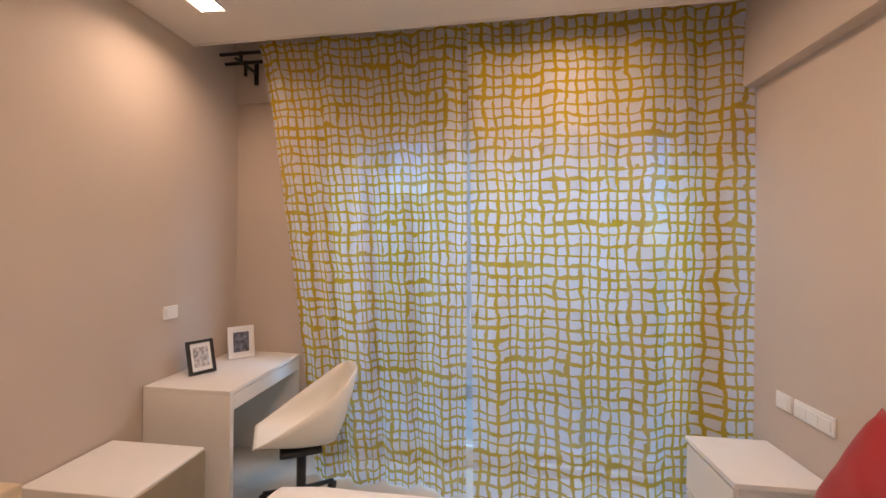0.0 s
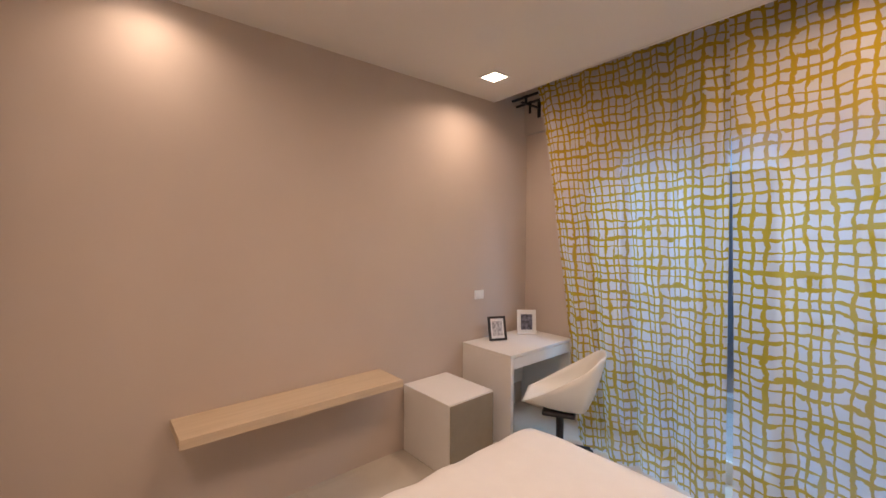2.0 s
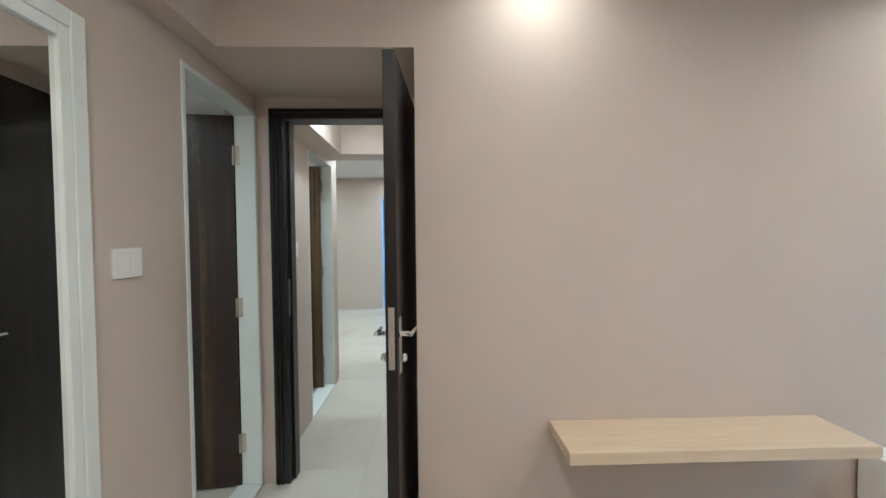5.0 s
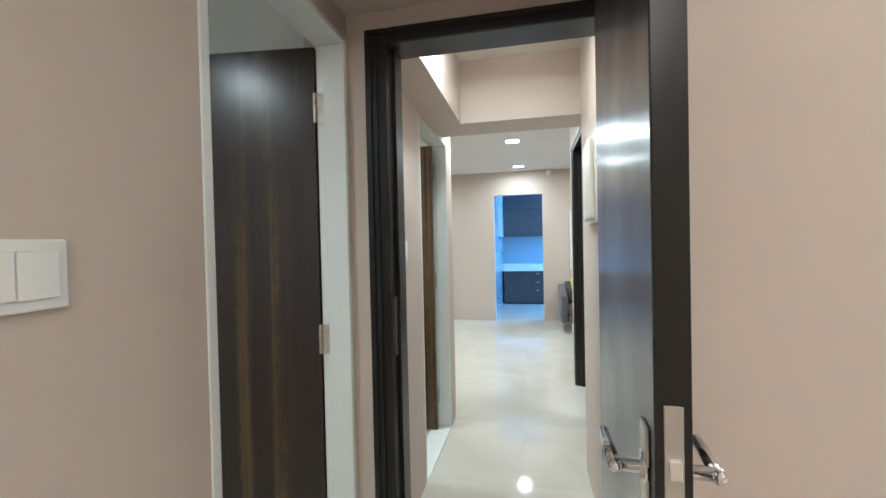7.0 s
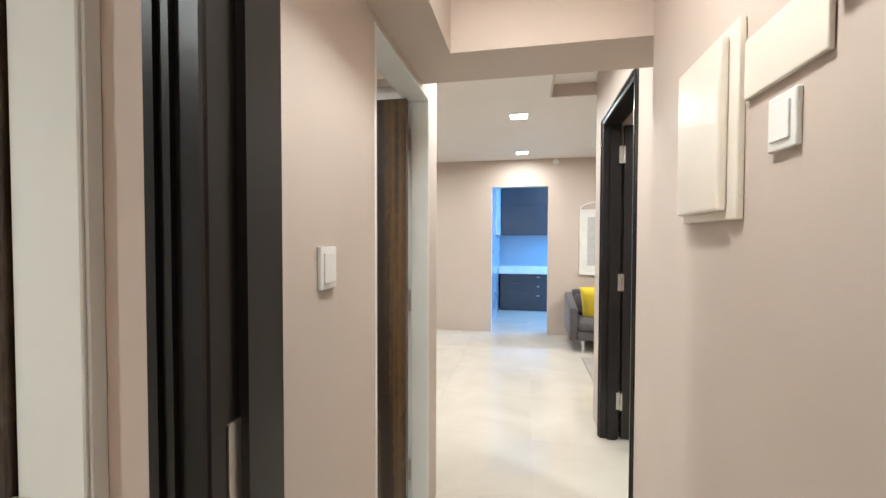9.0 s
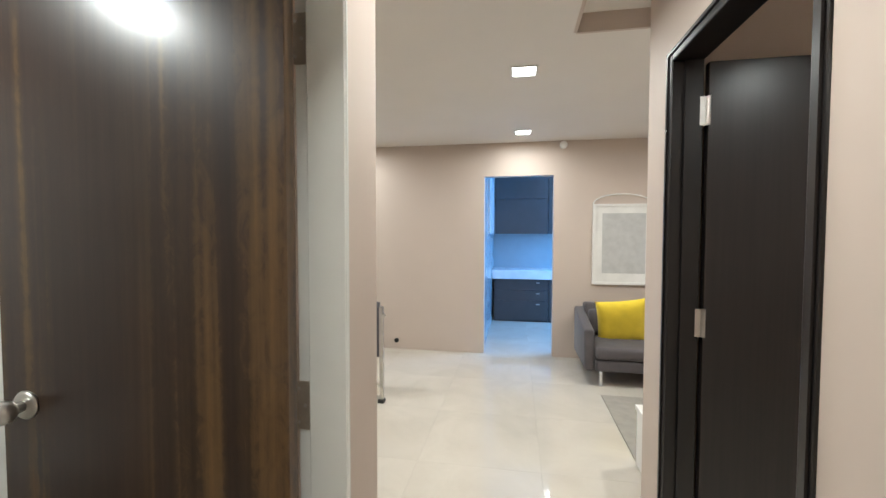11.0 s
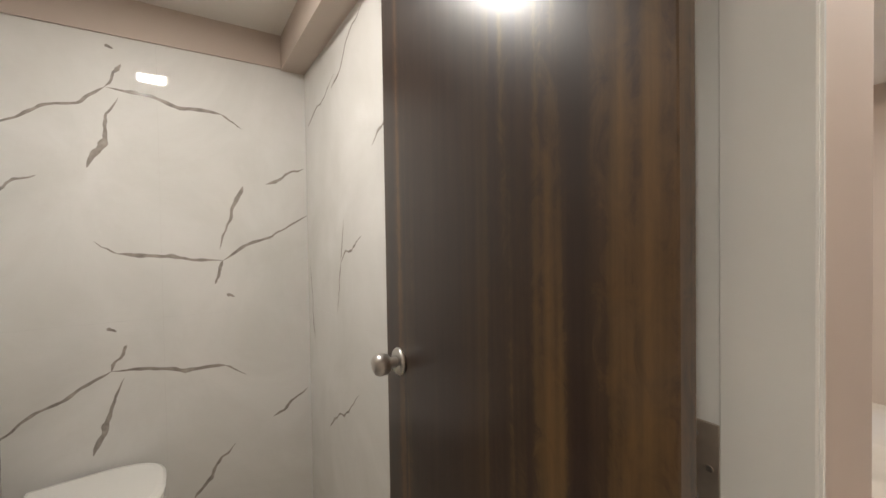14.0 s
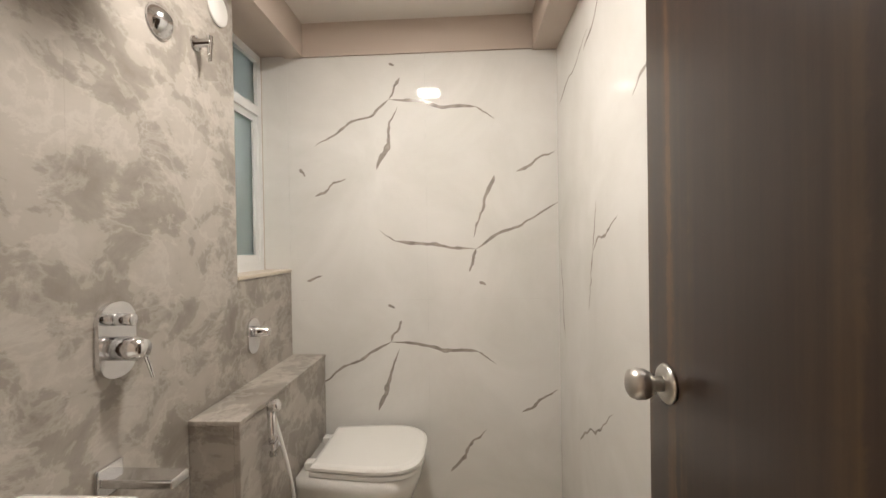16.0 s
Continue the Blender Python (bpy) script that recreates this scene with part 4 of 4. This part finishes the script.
part("back_cushion", turned(slab(-0.02, (SY0 + SY1) / 2 + 0.005, 0.0, 0.13, SY1 - 0.12, 0.30, 0.05, 3), pose(-6.20, 0, 0.44) @ pose(0, 0, 0, 0, -10, 0)), GREY_SOFA, sofa, "", True)
for y in (SY0, SY1 - 0.10):
    arm = slab(-6.40, y, 0.17, -5.62, y + 0.10, 0.74, 0.025, 3)
    for v in arm.verts:
        if v.co.x > -6.0 and v.co.z > 0.5:
            v.co.z -= 0.13
            v.co.x -= 0.05
    part("arm", arm, GREY_SOFA, sofa, "", True)
for x in (-6.30, -5.64):
    for y in (SY0 + 0.16, SY1 - 0.16):
        part("leg", rod((x, y, 0.0), (x, y, 0.17), 0.014, 0.018), CHROME, sofa, "polished steel leg")
sofa.location.x += 0.08
sofa.scale.z = 0.90
cushion("cushion", pose(-5.94, 2.16, 0.545, 0, 0, 90) @ pose(0, 0, 0, 22, 0, 0) @ pose(0, 0, 0, 0, 5, 0), 0.40, 0.34, 0.13, GREY_SOFA, "small dark grey wool cushion leaning on the sofa back")
cushion("cushion", pose(-5.92, 1.63, 0.575, 0, 0, 90) @ pose(0, 0, 0, 20, 0, 0) @ pose(0, 0, 0, 0, -7, 0), 0.50, 0.53, 0.14, YELLOW, "bright yellow cotton cushion leaning on the grey sofa")

hang = thing("wall_hanging", (-6.46, 1.75, 1.4), "white framed pale print hung by an arched white hoop", "picture")
part("frame", boxes((-6.474, 1.42, 0.905, -6.435, 1.452, 1.855), (-6.474, 2.046, 0.905, -6.435, 2.078, 1.855), (-6.474, 1.452, 0.905, -6.435, 2.046, 0.935), (-6.474, 1.452, 1.83, -6.435, 2.046, 1.855)), WHITE_PLASTIC, hang)
part("mount", boxes((-6.470, 1.452, 0.935, -6.450, 2.046, 1.83)), ART_PAPER, hang, "white mount")
part("print", boxes((-6.450, 1.528, 1.04, -6.447, 2.008, 1.745)), PALE_PRINT, hang, "pale grey mottled print")
pts = [(-6.455, 1.745 + 0.32 * math.cos(a), 1.855 + 0.115 * math.sin(a)) for a in [math.pi * k / 24 for k in range(25)]]
part("hoop", sweep(pts, 0.008), WHITE_PLASTIC, hang, "arched white hoop", True)

tagged(part("rug", slab(-5.31, 1.318, 0.001, -3.45, 3.2, 0.012, 0.004, 2), RUG), "flat taupe rug in front of the sofa", "rug")
low = thing("coffee_table", (-3.95, 1.7, 0), "small white boxy coffee table on the rug", "table")
part("top", slab(-4.16, 1.300, 0.37, -3.62, 2.1, 0.40, 0.004, 2), WHITE_LACQUER, low)
part("side", slab(-4.15, 1.31, 0.0125, -3.63, 1.335, 0.3695, 0.002, 1), WHITE_LACQUER, low)
part("side", slab(-4.15, 2.065, 0.0125, -3.63, 2.09, 0.3695, 0.002, 1), WHITE_LACQUER, low)

fold = thing("folding_chair", (-4.85, -0.95, 0), "grey folding chair with a dull metal frame", "chair")
part("backrest", turned(slab(-0.012, -0.62, 0.40, 0.012, -0.02, 0.895, 0.006, 2), pose(-4.83, -0.64, 0, 0, 0, -6)), GREY_PANEL, fold, "grey fabric panel")
for y in (-0.655, -1.25):
    leg = part("leg", slab(-4.825, y, 0.03, -4.79, y + 0.035, 0.86, 0.006, 2), STEEL, fold, "dull metal upright")
    part("foot", slab(-4.84, y - 0.01, 0.0, -4.775, y + 0.045, 0.03, 0.004, 2), BLACK_PLASTIC, leg)
part("foot_bar", slab(-4.82, -1.25, 0.03, -4.795, -0.63, 0.065, 0.004, 2), STEEL, fold)
part("brace", rod((-4.80, -0.66, 0.14), (-4.80, -0.80, 0.44), 0.006), STEEL, fold)
part("bolt", rod((-4.80, -0.632, 0.78), (-4.80, -0.600, 0.78), 0.012), STEEL, fold)

# ---- kitchen ----
for k in range(3):
    y0 = 0.165 + k * 0.905
    unit = thing("base_cabinet", (-8.68, y0 + 0.45, 0), "dark laminate kitchen base unit with handles", "cabinet", "kitchen base units")
    part("body", slab(-8.92, y0, 0.03, -8.44, y0 + 0.90, 0.73), KITCHEN_DARK, unit)
    part("plinth", slab(-8.90, y0, 0.0, -8.46, y0 + 0.90, 0.0295), KITCHEN_DARK, unit)
    for z0, z1 in ((0.035, 0.36), (0.363, 0.54), (0.543, 0.725)):
        fr = part("drawer", slab(-8.44, y0 + 0.004, z0, -8.422, y0 + 0.896, z1, 0.002, 1), KITCHEN_DARK, unit)
        part("handle", slab(-8.421, y0 + 0.70, z1 - 0.06, -8.405, y0 + 0.76, z1 - 0.045, 0.003, 2), STEEL, fr)
    up = thing("wall_cabinet", (-8.75, y0 + 0.45, 1.9), "dark laminate kitchen wall unit", "cabinet", "kitchen wall units")
    part("body", slab(-8.92, y0, 1.50, -8.58, y0 + 0.90, 2.50), KITCHEN_DARK, up)
    part("door", slab(-8.58, y0 + 0.003, 1.50, -8.560, y0 + 0.897, 2.10, 0.002, 1), KITCHEN_DARK, up)
    part("door", slab(-8.58, y0 + 0.003, 2.106, -8.560, y0 + 0.897, 2.50, 0.002, 1), KITCHEN_DARK, up)
tagged(part("worktop", slab(-8.925, 0.125, 0.735, -8.38, 2.75, 0.885, 0.004, 2), KITCHEN_WHITE), "thick white kitchen worktop above dark units", "worktop")
side = thing("side_unit", (-8.2, 0.2, 1.9), "white glossy kitchen unit on the side wall", "cabinet")
part("body", slab(-8.56, 0.122, 1.50, -7.4, 0.150, 2.45), KITCHEN_WHITE, side)
kwin = thing("window_2", (-7.7, 3.15, 0.9), "plain white framed kitchen window", "window", "", "structure")
part("window_frame", boxes((-8.5, 3.14, 0.9, -8.44, 3.18, 2.4), (-6.96, 3.14, 0.9, -6.9, 3.18, 2.4), (-8.44, 3.14, 0.9, -6.96, 3.18, 0.96), (-8.44, 3.14, 2.34, -6.96, 3.18, 2.4)), UPVC, kwin)

# ---- bathroom ----
toilet = thing("wall_hung_toilet", (-1.40, -1.475, 0.2), "white ceramic wall-hung toilet with its lid closed", "toilet")
TY, TZ = -1.485, 0.536


def d_outline(x_back, x_tip, half, n=28):
    """A rounded-square outline from the wall to the tip."""
    pts = []
    mid = x_tip + half * 1.05
    pts.append((x_back, TY + half * 0.86))
    for k in range(n + 1):
        a = math.pi / 2 + math.pi * k / n
        c, s = math.cos(a), math.sin(a)
        pts.append((mid + (mid - x_tip) * math.copysign(abs(c) ** 0.62, c), TY + half * math.copysign(abs(s) ** 0.62, s)))
    pts.append((x_back, TY - half * 0.86))
    return pts


def loft(*layers):
    bm = bmesh.new()
    rings = [[bm.verts.new((x, y, z)) for x, y in outline] for outline, z in layers]
    for a, b in zip(rings, rings[1:]):
        for k in range(len(a)):
            bm.faces.new((a[k], a[(k + 1) % len(a)], b[(k + 1) % len(a)], b[k]))
    bm.faces.new(rings[0])
    bm.faces.new(rings[-1])
    return bm


part("bowl", loft((d_outline(-1.151, -1.36, 0.10), 0.17), (d_outline(-1.151, -1.45, 0.13), 0.24), (d_outline(-1.151, -1.555, 0.170), 0.36), (d_outline(-1.151, -1.595, 0.184), 0.46), (d_outline(-1.151, -1.602, 0.187), TZ - 0.028)), CERAMIC, toilet, "", True)
part("seat", loft((d_outline(-1.20, -1.605, 0.183), TZ - 0.026), (d_outline(-1.20, -1.610, 0.188), TZ - 0.022), (d_outline(-1.20, -1.610, 0.188), TZ - 0.010), (d_outline(-1.20, -1.605, 0.184), TZ - 0.007)), CERAMIC, toilet)
part("lid", loft((d_outline(-1.205, -1.606, 0.184), TZ - 0.005), (d_outline(-1.205, -1.612, 0.190), TZ), (d_outline(-1.205, -1.612, 0.190), TZ + 0.010), (d_outline(-1.21, -1.602, 0.180), TZ + 0.017), (d_outline(-1.22, -1.585, 0.165), TZ + 0.0195)), CERAMIC, toilet, "closed white lid")
for s in (-1, 1):
    part("hinge_block", slab(-1.20, TY + s * 0.10 - 0.02, TZ - 0.026, -1.165, TY + s * 0.10 + 0.02, TZ + 0.004, 0.005, 2), CERAMIC, toilet)

ledge = thing("cistern_ledge", (-1.09, -1.34, 0), "grey-brown tiled cistern ledge behind the toilet", "ledge", "", "structure")
part("front", slab(-1.136, -1.70, 0.0, -1.118, -0.994, 0.843, 0.002, 1), STONE, ledge)
part("end", slab(-1.1175, -1.0115, 0.0, -0.986, -0.994, 0.843, 0.002, 1), STONE, ledge)
part("top", slab(-1.139, -1.70, 0.8435, -0.986, -0.990, 0.858, 0.002, 1), STONE, ledge)

# stone-tiled wall, one slab tile beside the next
stone = thing("stone_tiling", (-1.03, -0.8, 0), "large grey-brown slate-look wall tiles", "wall tiles", "", "structure")
for y0, y1 in ((-1.70, -1.2622), (-1.2620, -0.6541), (-0.6539, 0.046)):
    for z0, z1 in ((0.0, 1.1999), (1.2001, 2.20)):
        if y0 < -1.3 and z0 > 1:
            continue
        part("tile", slab(-0.985, y0, z0, -0.9745, y1, min(z1, 1.229) if y0 < -1.3 else z1, 0.0), STONE, stone)
part("tile", slab(-0.985, -1.70, 1.2, -0.9745, -1.2635, 1.231, 0.0), STONE, stone)

# veined marble tiles on two walls, with the veins printed on them
tiles = thing("marble_tiling", (-1.6, -1.70, 0), "glossy white marble-look wall tiles with grey veins", "wall tiles", "", "structure")
for x0, x1 in ((-2.19, -1.6101), (-1.6099, -0.986)):
    for z0, z1 in ((0.0, 1.1029), (1.1031, 2.20)):
        part("tile", slab(x0, -1.7115, z0, x1, -1.70, z1, 0.0), MARBLE, tiles)
for y0, y1 in ((-1.6995, -1.1001), (-1.0999, -0.5001), (-0.4999, 0.046)):
    for z0, z1 in ((0.0, 1.1029), (1.1031, 2.195)):
        part("tile", slab(-2.2045, y0, z0, -2.190, y1, z1, 0.0), MARBLE, tiles)


def vein(bm, seed, axis, at, a, b, w0, w1, wobble=0.018):
    """A wandering tapered vein on a tile face, from a to b."""
    (u0, z0), (u1, z1) = a, b
    n = 26
    du, dz = u1 - u0, z1 - z0
    length = math.hypot(du, dz)
    wobble *= min(1.0, length / 0.25)
    nu, nz = -dz / length, du / length
    left, right = [], []
    for k in range(n + 1):
        t = k / n
        off = wobble * math.sin(math.pi * t) * (noise.noise((t * 2.3, seed, 1)) * 1.6 + 0.5 * noise.noise((t * 9, seed, 5)))
        w = 1.5 * (w0 + (w1 - w0) * t) * (0.55 + 0.9 * abs(noise.noise((t * 7, seed, 3)))) * min(1, 6 * t + 0.15, 6 * (1 - t) + 0.15)
        for side, s in ((left, 1), (right, -1)):
            u, z = u0 + du * t + nu * (off + s * w), z0 + dz * t + nz * (off + s * w)
            side.append(bm.verts.new((at, u, z) if axis == "x" else (u, at, z)))
    for k in range(n):
        bm.faces.new((left[k], left[k + 1], right[k + 1], right[k]))


def motif_a(bm, axis, at, u, z, s, seed):
    """A forked vein: two long arms, a stub up and a tail down."""
    vein(bm, seed, axis, at, (u, z), (u + s * 0.34, z - 0.20), 0.006, 0.004, 0.03)
    vein(bm, seed + 1, axis, at, (u, z), (u - s * 0.39, z - 0.045), 0.004, 0.009)
    vein(bm, seed + 2, axis, at, (u - s * 0.39, z - 0.045), (u - s * 0.47, z - 0.10), 0.004, 0.001)
    vein(bm, seed + 3, axis, at, (u, z), (u - s * 0.05, z + 0.095), 0.004, 0.006)
    vein(bm, seed + 4, axis, at, (u - s * 0.04, z - 0.03), (u + s * 0.06, z - 0.31), 0.002, 0.012)


def motif_b(bm, axis, at, u, z, s, seed):
    """A long bowed vein with two spurs."""
    vein(bm, seed, axis, at, (u, z), (u + s * 0.36, z + 0.04), 0.004, 0.008)
    vein(bm, seed + 1, axis, at, (u + s * 0.36, z + 0.04), (u + s * 0.43, z + 0.09), 0.003, 0.001)
    vein(bm, seed + 2, axis, at, (u, z), (u - s * 0.37, z + 0.205), 0.007, 0.003, 0.03)
    vein(bm, seed + 3, axis, at, (u + s * 0.01, z + 0.05), (u - s * 0.085, z + 0.325), 0.002, 0.010)
    vein(bm, seed + 4, axis, at, (u, z), (u + s * 0.03, z - 0.10), 0.008, 0.004)


bm = bmesh.new()
YV, XV = -1.6993, -2.1893
motif_a(bm, "y", YV, -1.447, 2.000, 1, 11)
motif_a(bm, "y", YV, -1.440, 0.914, 1, 21)
motif_b(bm, "y", YV, -1.827, 1.325, 1, 31)
for k, (a, b) in enumerate((((-2.010, 1.665), (-2.178, 1.750)), ((-1.104, 1.574), (-1.250, 1.653)), ((-2.02, 0.60), (-2.178, 0.70)), ((-1.035, 1.70), (-1.06, 1.665)),
                            ((-1.84, 1.18), (-1.87, 1.165)), ((-1.43, 1.08), (-1.46, 1.065)), ((-1.70, 0.33), (-1.86, 0.52)), ((-1.06, 1.19), (-1.13, 1.215)), ((-1.45, 2.16), (-1.475, 2.15)))):
    vein(bm, 50 + k, "y", YV, a, b, 0.007, 0.003)
part("vein", bm, VEIN, tiles, "grey printed marble veins")
bm = bmesh.new()
for k, (a, b) in enumerate((((-1.22, 1.32), (-1.18, 1.48)), ((-1.22, 1.32), (-1.27, 1.12)), ((-1.22, 1.32), (-1.00, 1.42)), ((-1.65, 1.94), (-1.25, 2.05)), ((-1.30, 2.0), (-0.95, 2.18)),
                            ((-1.60, 0.95), (-1.66, 1.30)), ((-1.40, 0.62), (-1.05, 0.86)), ((-0.90, 1.70), (-0.62, 1.86)), ((-0.80, 0.7), (-0.6, 1.1)), ((-0.5, 1.5), (-0.2, 1.75)), ((-1.1, 0.3), (-0.9, 0.55)))):
    vein(bm, 80 + k, "x", XV, a, b, 0.005, 0.002, 0.03)
part("vein", bm, VEIN, tiles, "grey printed marble veins")

# window recess
bwin = thing("window_3", (-0.90, -1.46, 1.24), "white framed frosted bathroom window in a deep recess", "window", "", "structure")
part("window_sill", slab(-0.990, -1.70, 1.2315, -0.801, -1.2625, 1.246, 0.003, 2), plain("cream_sill_stone", (0.62, 0.55, 0.45), 0.3), bwin, "cream stone sill")
part("window_frame", boxes((-0.862, -1.70, 1.246, -0.822, -1.668, 2.21), (-0.862, -1.294, 1.246, -0.822, -1.2625, 2.21), (-0.862, -1.668, 1.246, -0.822, -1.294, 1.285), (-0.862, -1.668, 2.175, -0.822, -1.294, 2.21), (-0.867, -1.668, 1.935, -0.822, -1.294, 1.975)), UPVC, bwin)
part("sash", boxes((-0.855, -1.668, 1.285, -0.830, -1.64, 1.935), (-0.855, -1.322, 1.285, -0.830, -1.294, 1.935), (-0.855, -1.64, 1.285, -0.830, -1.322, 1.315), (-0.855, -1.64, 1.905, -0.830, -1.322, 1.935)), UPVC, bwin)
part("pane", boxes((-0.844, -1.64, 1.315, -0.840, -1.322, 1.905)), FROST, bwin, "frosted pane")
part("pane", boxes((-0.844, -1.668, 1.975, -0.840, -1.294, 2.175)), FROST, bwin, "frosted pane")
part("reveal", boxes((-0.9858, -1.7005, 1.2465, -0.867, -1.6985, 2.2095)), MARBLE, bwin)

# shower and taps on the stone wall
XS = -0.985
mixer = thing("shower_mixer", (XS, -0.715, 1.15), "chrome concealed shower mixer with a lever", "mixer")
bm = slab(XS - 0.012, -0.765, 1.065, XS, -0.665, 1.235, 0.0)
bmesh.ops.bevel(bm, geom=[e for e in bm.edges if abs(e.verts[0].co.x - e.verts[1].co.x) > 0.005], offset=0.045, segments=8, profile=0.5, affect="EDGES")
part("plate", bm, CHROME, mixer)
part("diverter", lathe([(0, 0.014), (0.035, 0.014), (0.038, 0.011)], (XS - 0.012, -0.715, 1.195), (-1, 0, 0)), CHROME, mixer, "", True)
part("body", lathe([(0, 0.027), (0.045, 0.027), (0.05, 0.022), (0.062, 0.020)], (XS - 0.012, -0.715, 1.130), (-1, 0, 0)), CHROME, mixer, "", True)
part("lever", rod((XS - 0.066, -0.718, 1.135), (XS - 0.075, -0.735, 1.060), 0.006, 0.004), CHROME, mixer)
spout = thing("bath_spout", (XS, -0.73, 0.84), "flat chrome wall spout", "spout")
part("body", slab(XS - 0.17, -0.745, 0.832, XS - 0.008, -0.690, 0.852, 0.004, 2), CHROME, spout)
part("flange", slab(XS - 0.010, -0.752, 0.805, XS, -0.683, 0.872, 0.004, 2), CHROME, spout)
valve = thing("flush_valve", (XS, -1.275, 1.03), "chrome oval flush valve with a turning knob", "valve")
bm = slab(XS - 0.008, -1.315, 0.965, XS, -1.235, 1.095, 0.0)
bmesh.ops.bevel(bm, geom=[e for e in bm.edges if abs(e.verts[0].co.x - e.verts[1].co.x) > 0.003], offset=0.038, segments=8, profile=0.5, affect="EDGES")
part("plate", bm, CHROME, valve)
part("knob", lathe([(0, 0.020), (0.02, 0.020), (0.022, 0.016), (0.055, 0.016), (0.058, 0.012)], (XS - 0.008, -1.275, 1.045), (-1, 0, 0)), CHROME, valve, "", True)
arm = thing("hose_outlet", (XS, -0.87, 1.93), "chrome wall outlet with a round flange", "shower outlet")
part("flange", lathe([(0, 0.045), (0.006, 0.045), (0.02, 0.030), (0.03, 0.016)], (XS, -0.872, 1.928), (-1, 0, 0)), CHROME, arm, "", True)
head = thing("rain_shower", (XS, -0.70, 2.12), "chrome rain shower on a wall arm above the basin", "shower")
part("arm", rod((XS, -0.70, 2.12), (-1.25, -0.70, 2.10), 0.010), CHROME, head)
part("rose", lathe([(0, 0.012), (0.02, 0.02), (0.03, 0.062), (0.038, 0.062)], (-1.25, -0.70, 2.10), (0, 0, -1)), CHROME, head, "", True)
part("nozzle", lathe([(0, 0.010), (0.05, 0.014)], (-1.25, -0.66, 2.06), (0.1, 0.5, -0.6)), CHROME, head, "", True)
stop = thing("angle_valve", (XS, -1.005, 1.94), "small chrome angle valve on the stone wall", "valve")
part("body", lathe([(0, 0.022), (0.006, 0.022), (0.008, 0.012), (0.05, 0.012)], (XS, -1.005, 1.937), (-1, 0, 0)), CHROME, stop, "", True)
part("handle", rod((XS - 0.045, -1.005, 1.955), (XS - 0.045, -1.005, 1.880), 0.010, 0.005), CHROME, stop)
cap = thing("exhaust_vent", (XS, -1.116, 2.096), "round white vent disc on the stone wall", "vent")
part("disc", lathe([(0, 0.052), (0.006, 0.052), (0.009, 0.048)], (XS, -1.116, 2.096), (-1, 0, 0), 28), WHITE_PLASTIC, cap, "", True)
spray = thing("hand_spray", (-1.15, -1.11, 0.79), "chrome hand spray on a holder with a white hose", "hand spray")
part("holder", slab(-1.19, -1.135, 0.725, -1.149, -1.085, 0.745, 0.004, 2), CHROME, spray)
part("grip", rod((-1.175, -1.11, 0.70), (-1.172, -1.108, 0.85), 0.011, 0.014), CHROME, spray, "", True)
part("nozzle", lathe([(0, 0.014), (0.012, 0.020), (0.03, 0.018), (0.035, 0.012)], (-1.165, -1.108, 0.852), (-1, 0, 0.25)), CHROME, spray, "", True)
pts = [(-1.178 - 0.045 * math.sin(3.0 * k / 20), -1.11 - 0.10 * (k / 20) ** 1.3, 0.835 - 0.62 * k / 20) for k in range(21)]
part("hose", sweep(pts, 0.0055), WHITE_PLASTIC, spray, "white flexible hose", True)
for fixture, dy, dz in ((mixer, -0.040, -0.006), (spout, -0.012, 0.004), (valve, -0.078, -0.010), (arm, -0.041, 0.014), (stop, -0.055, 0.020), (cap, -0.055, 0.025), (head, -0.030, 0.010)):
    fixture.location.y += dy
    fixture.location.z += dz
basin = thing("wash_basin", (-1.12, -0.32, 0.80), "white ceramic wash basin on the stone wall", "basin")
BO = slab(-1.225, -0.555, 0.80, -0.986, -0.08, 0.925, 0.02, 3)
part("bowl", BO, CERAMIC, basin, "", True)

# side bathroom counter
van = thing("vanity_counter", (-0.5, -1.15, 0), "white counter in the small side bathroom", "counter")
# grey body stands in for the dark open gap below the counter top
part("body", slab(-0.685, -1.50, 0.0, -0.36, -0.90, 0.695, 0.004, 2), SPLASH, van, "grey body filling the dark gap under the counter")
part("top", slab(-0.688, -1.52, 0.6955, -0.31, -0.85, 0.755, 0.012, 3), CERAMIC, van)

# ---- floors, tile by tile ----
base = structure("floor", boxes((-9.05, -4.2, -0.12, 3.35, 4.62, -0.012)), GROUT, "cream polished floor tiles with fine joints", "floor")
S = 0.8
whole = None
for i in range(-12, 5):
    for j in range(-6, 6):
        x, y = i * S - 0.35, j * S + 0.30
        if not ((-9.0 < x < -2.1 and -4.1 < y < 3.6) or (-3 < x < 3.3 and -2.0 < y < 4.5)):
            continue
        if whole is None:
            whole = bpy.data.meshes.new("tile")
            tb = slab(-S / 2 + 0.0003, -S / 2 + 0.0003, -0.012, S / 2 - 0.0003, S / 2 - 0.0003, 0.0, 0.0003, 1)
            tb.to_mesh(whole)
            tb.free()
            whole.materials.append(TILE)
        t = new("tile", whole)
        t.parent = base
        t.location = (x, y, 0)
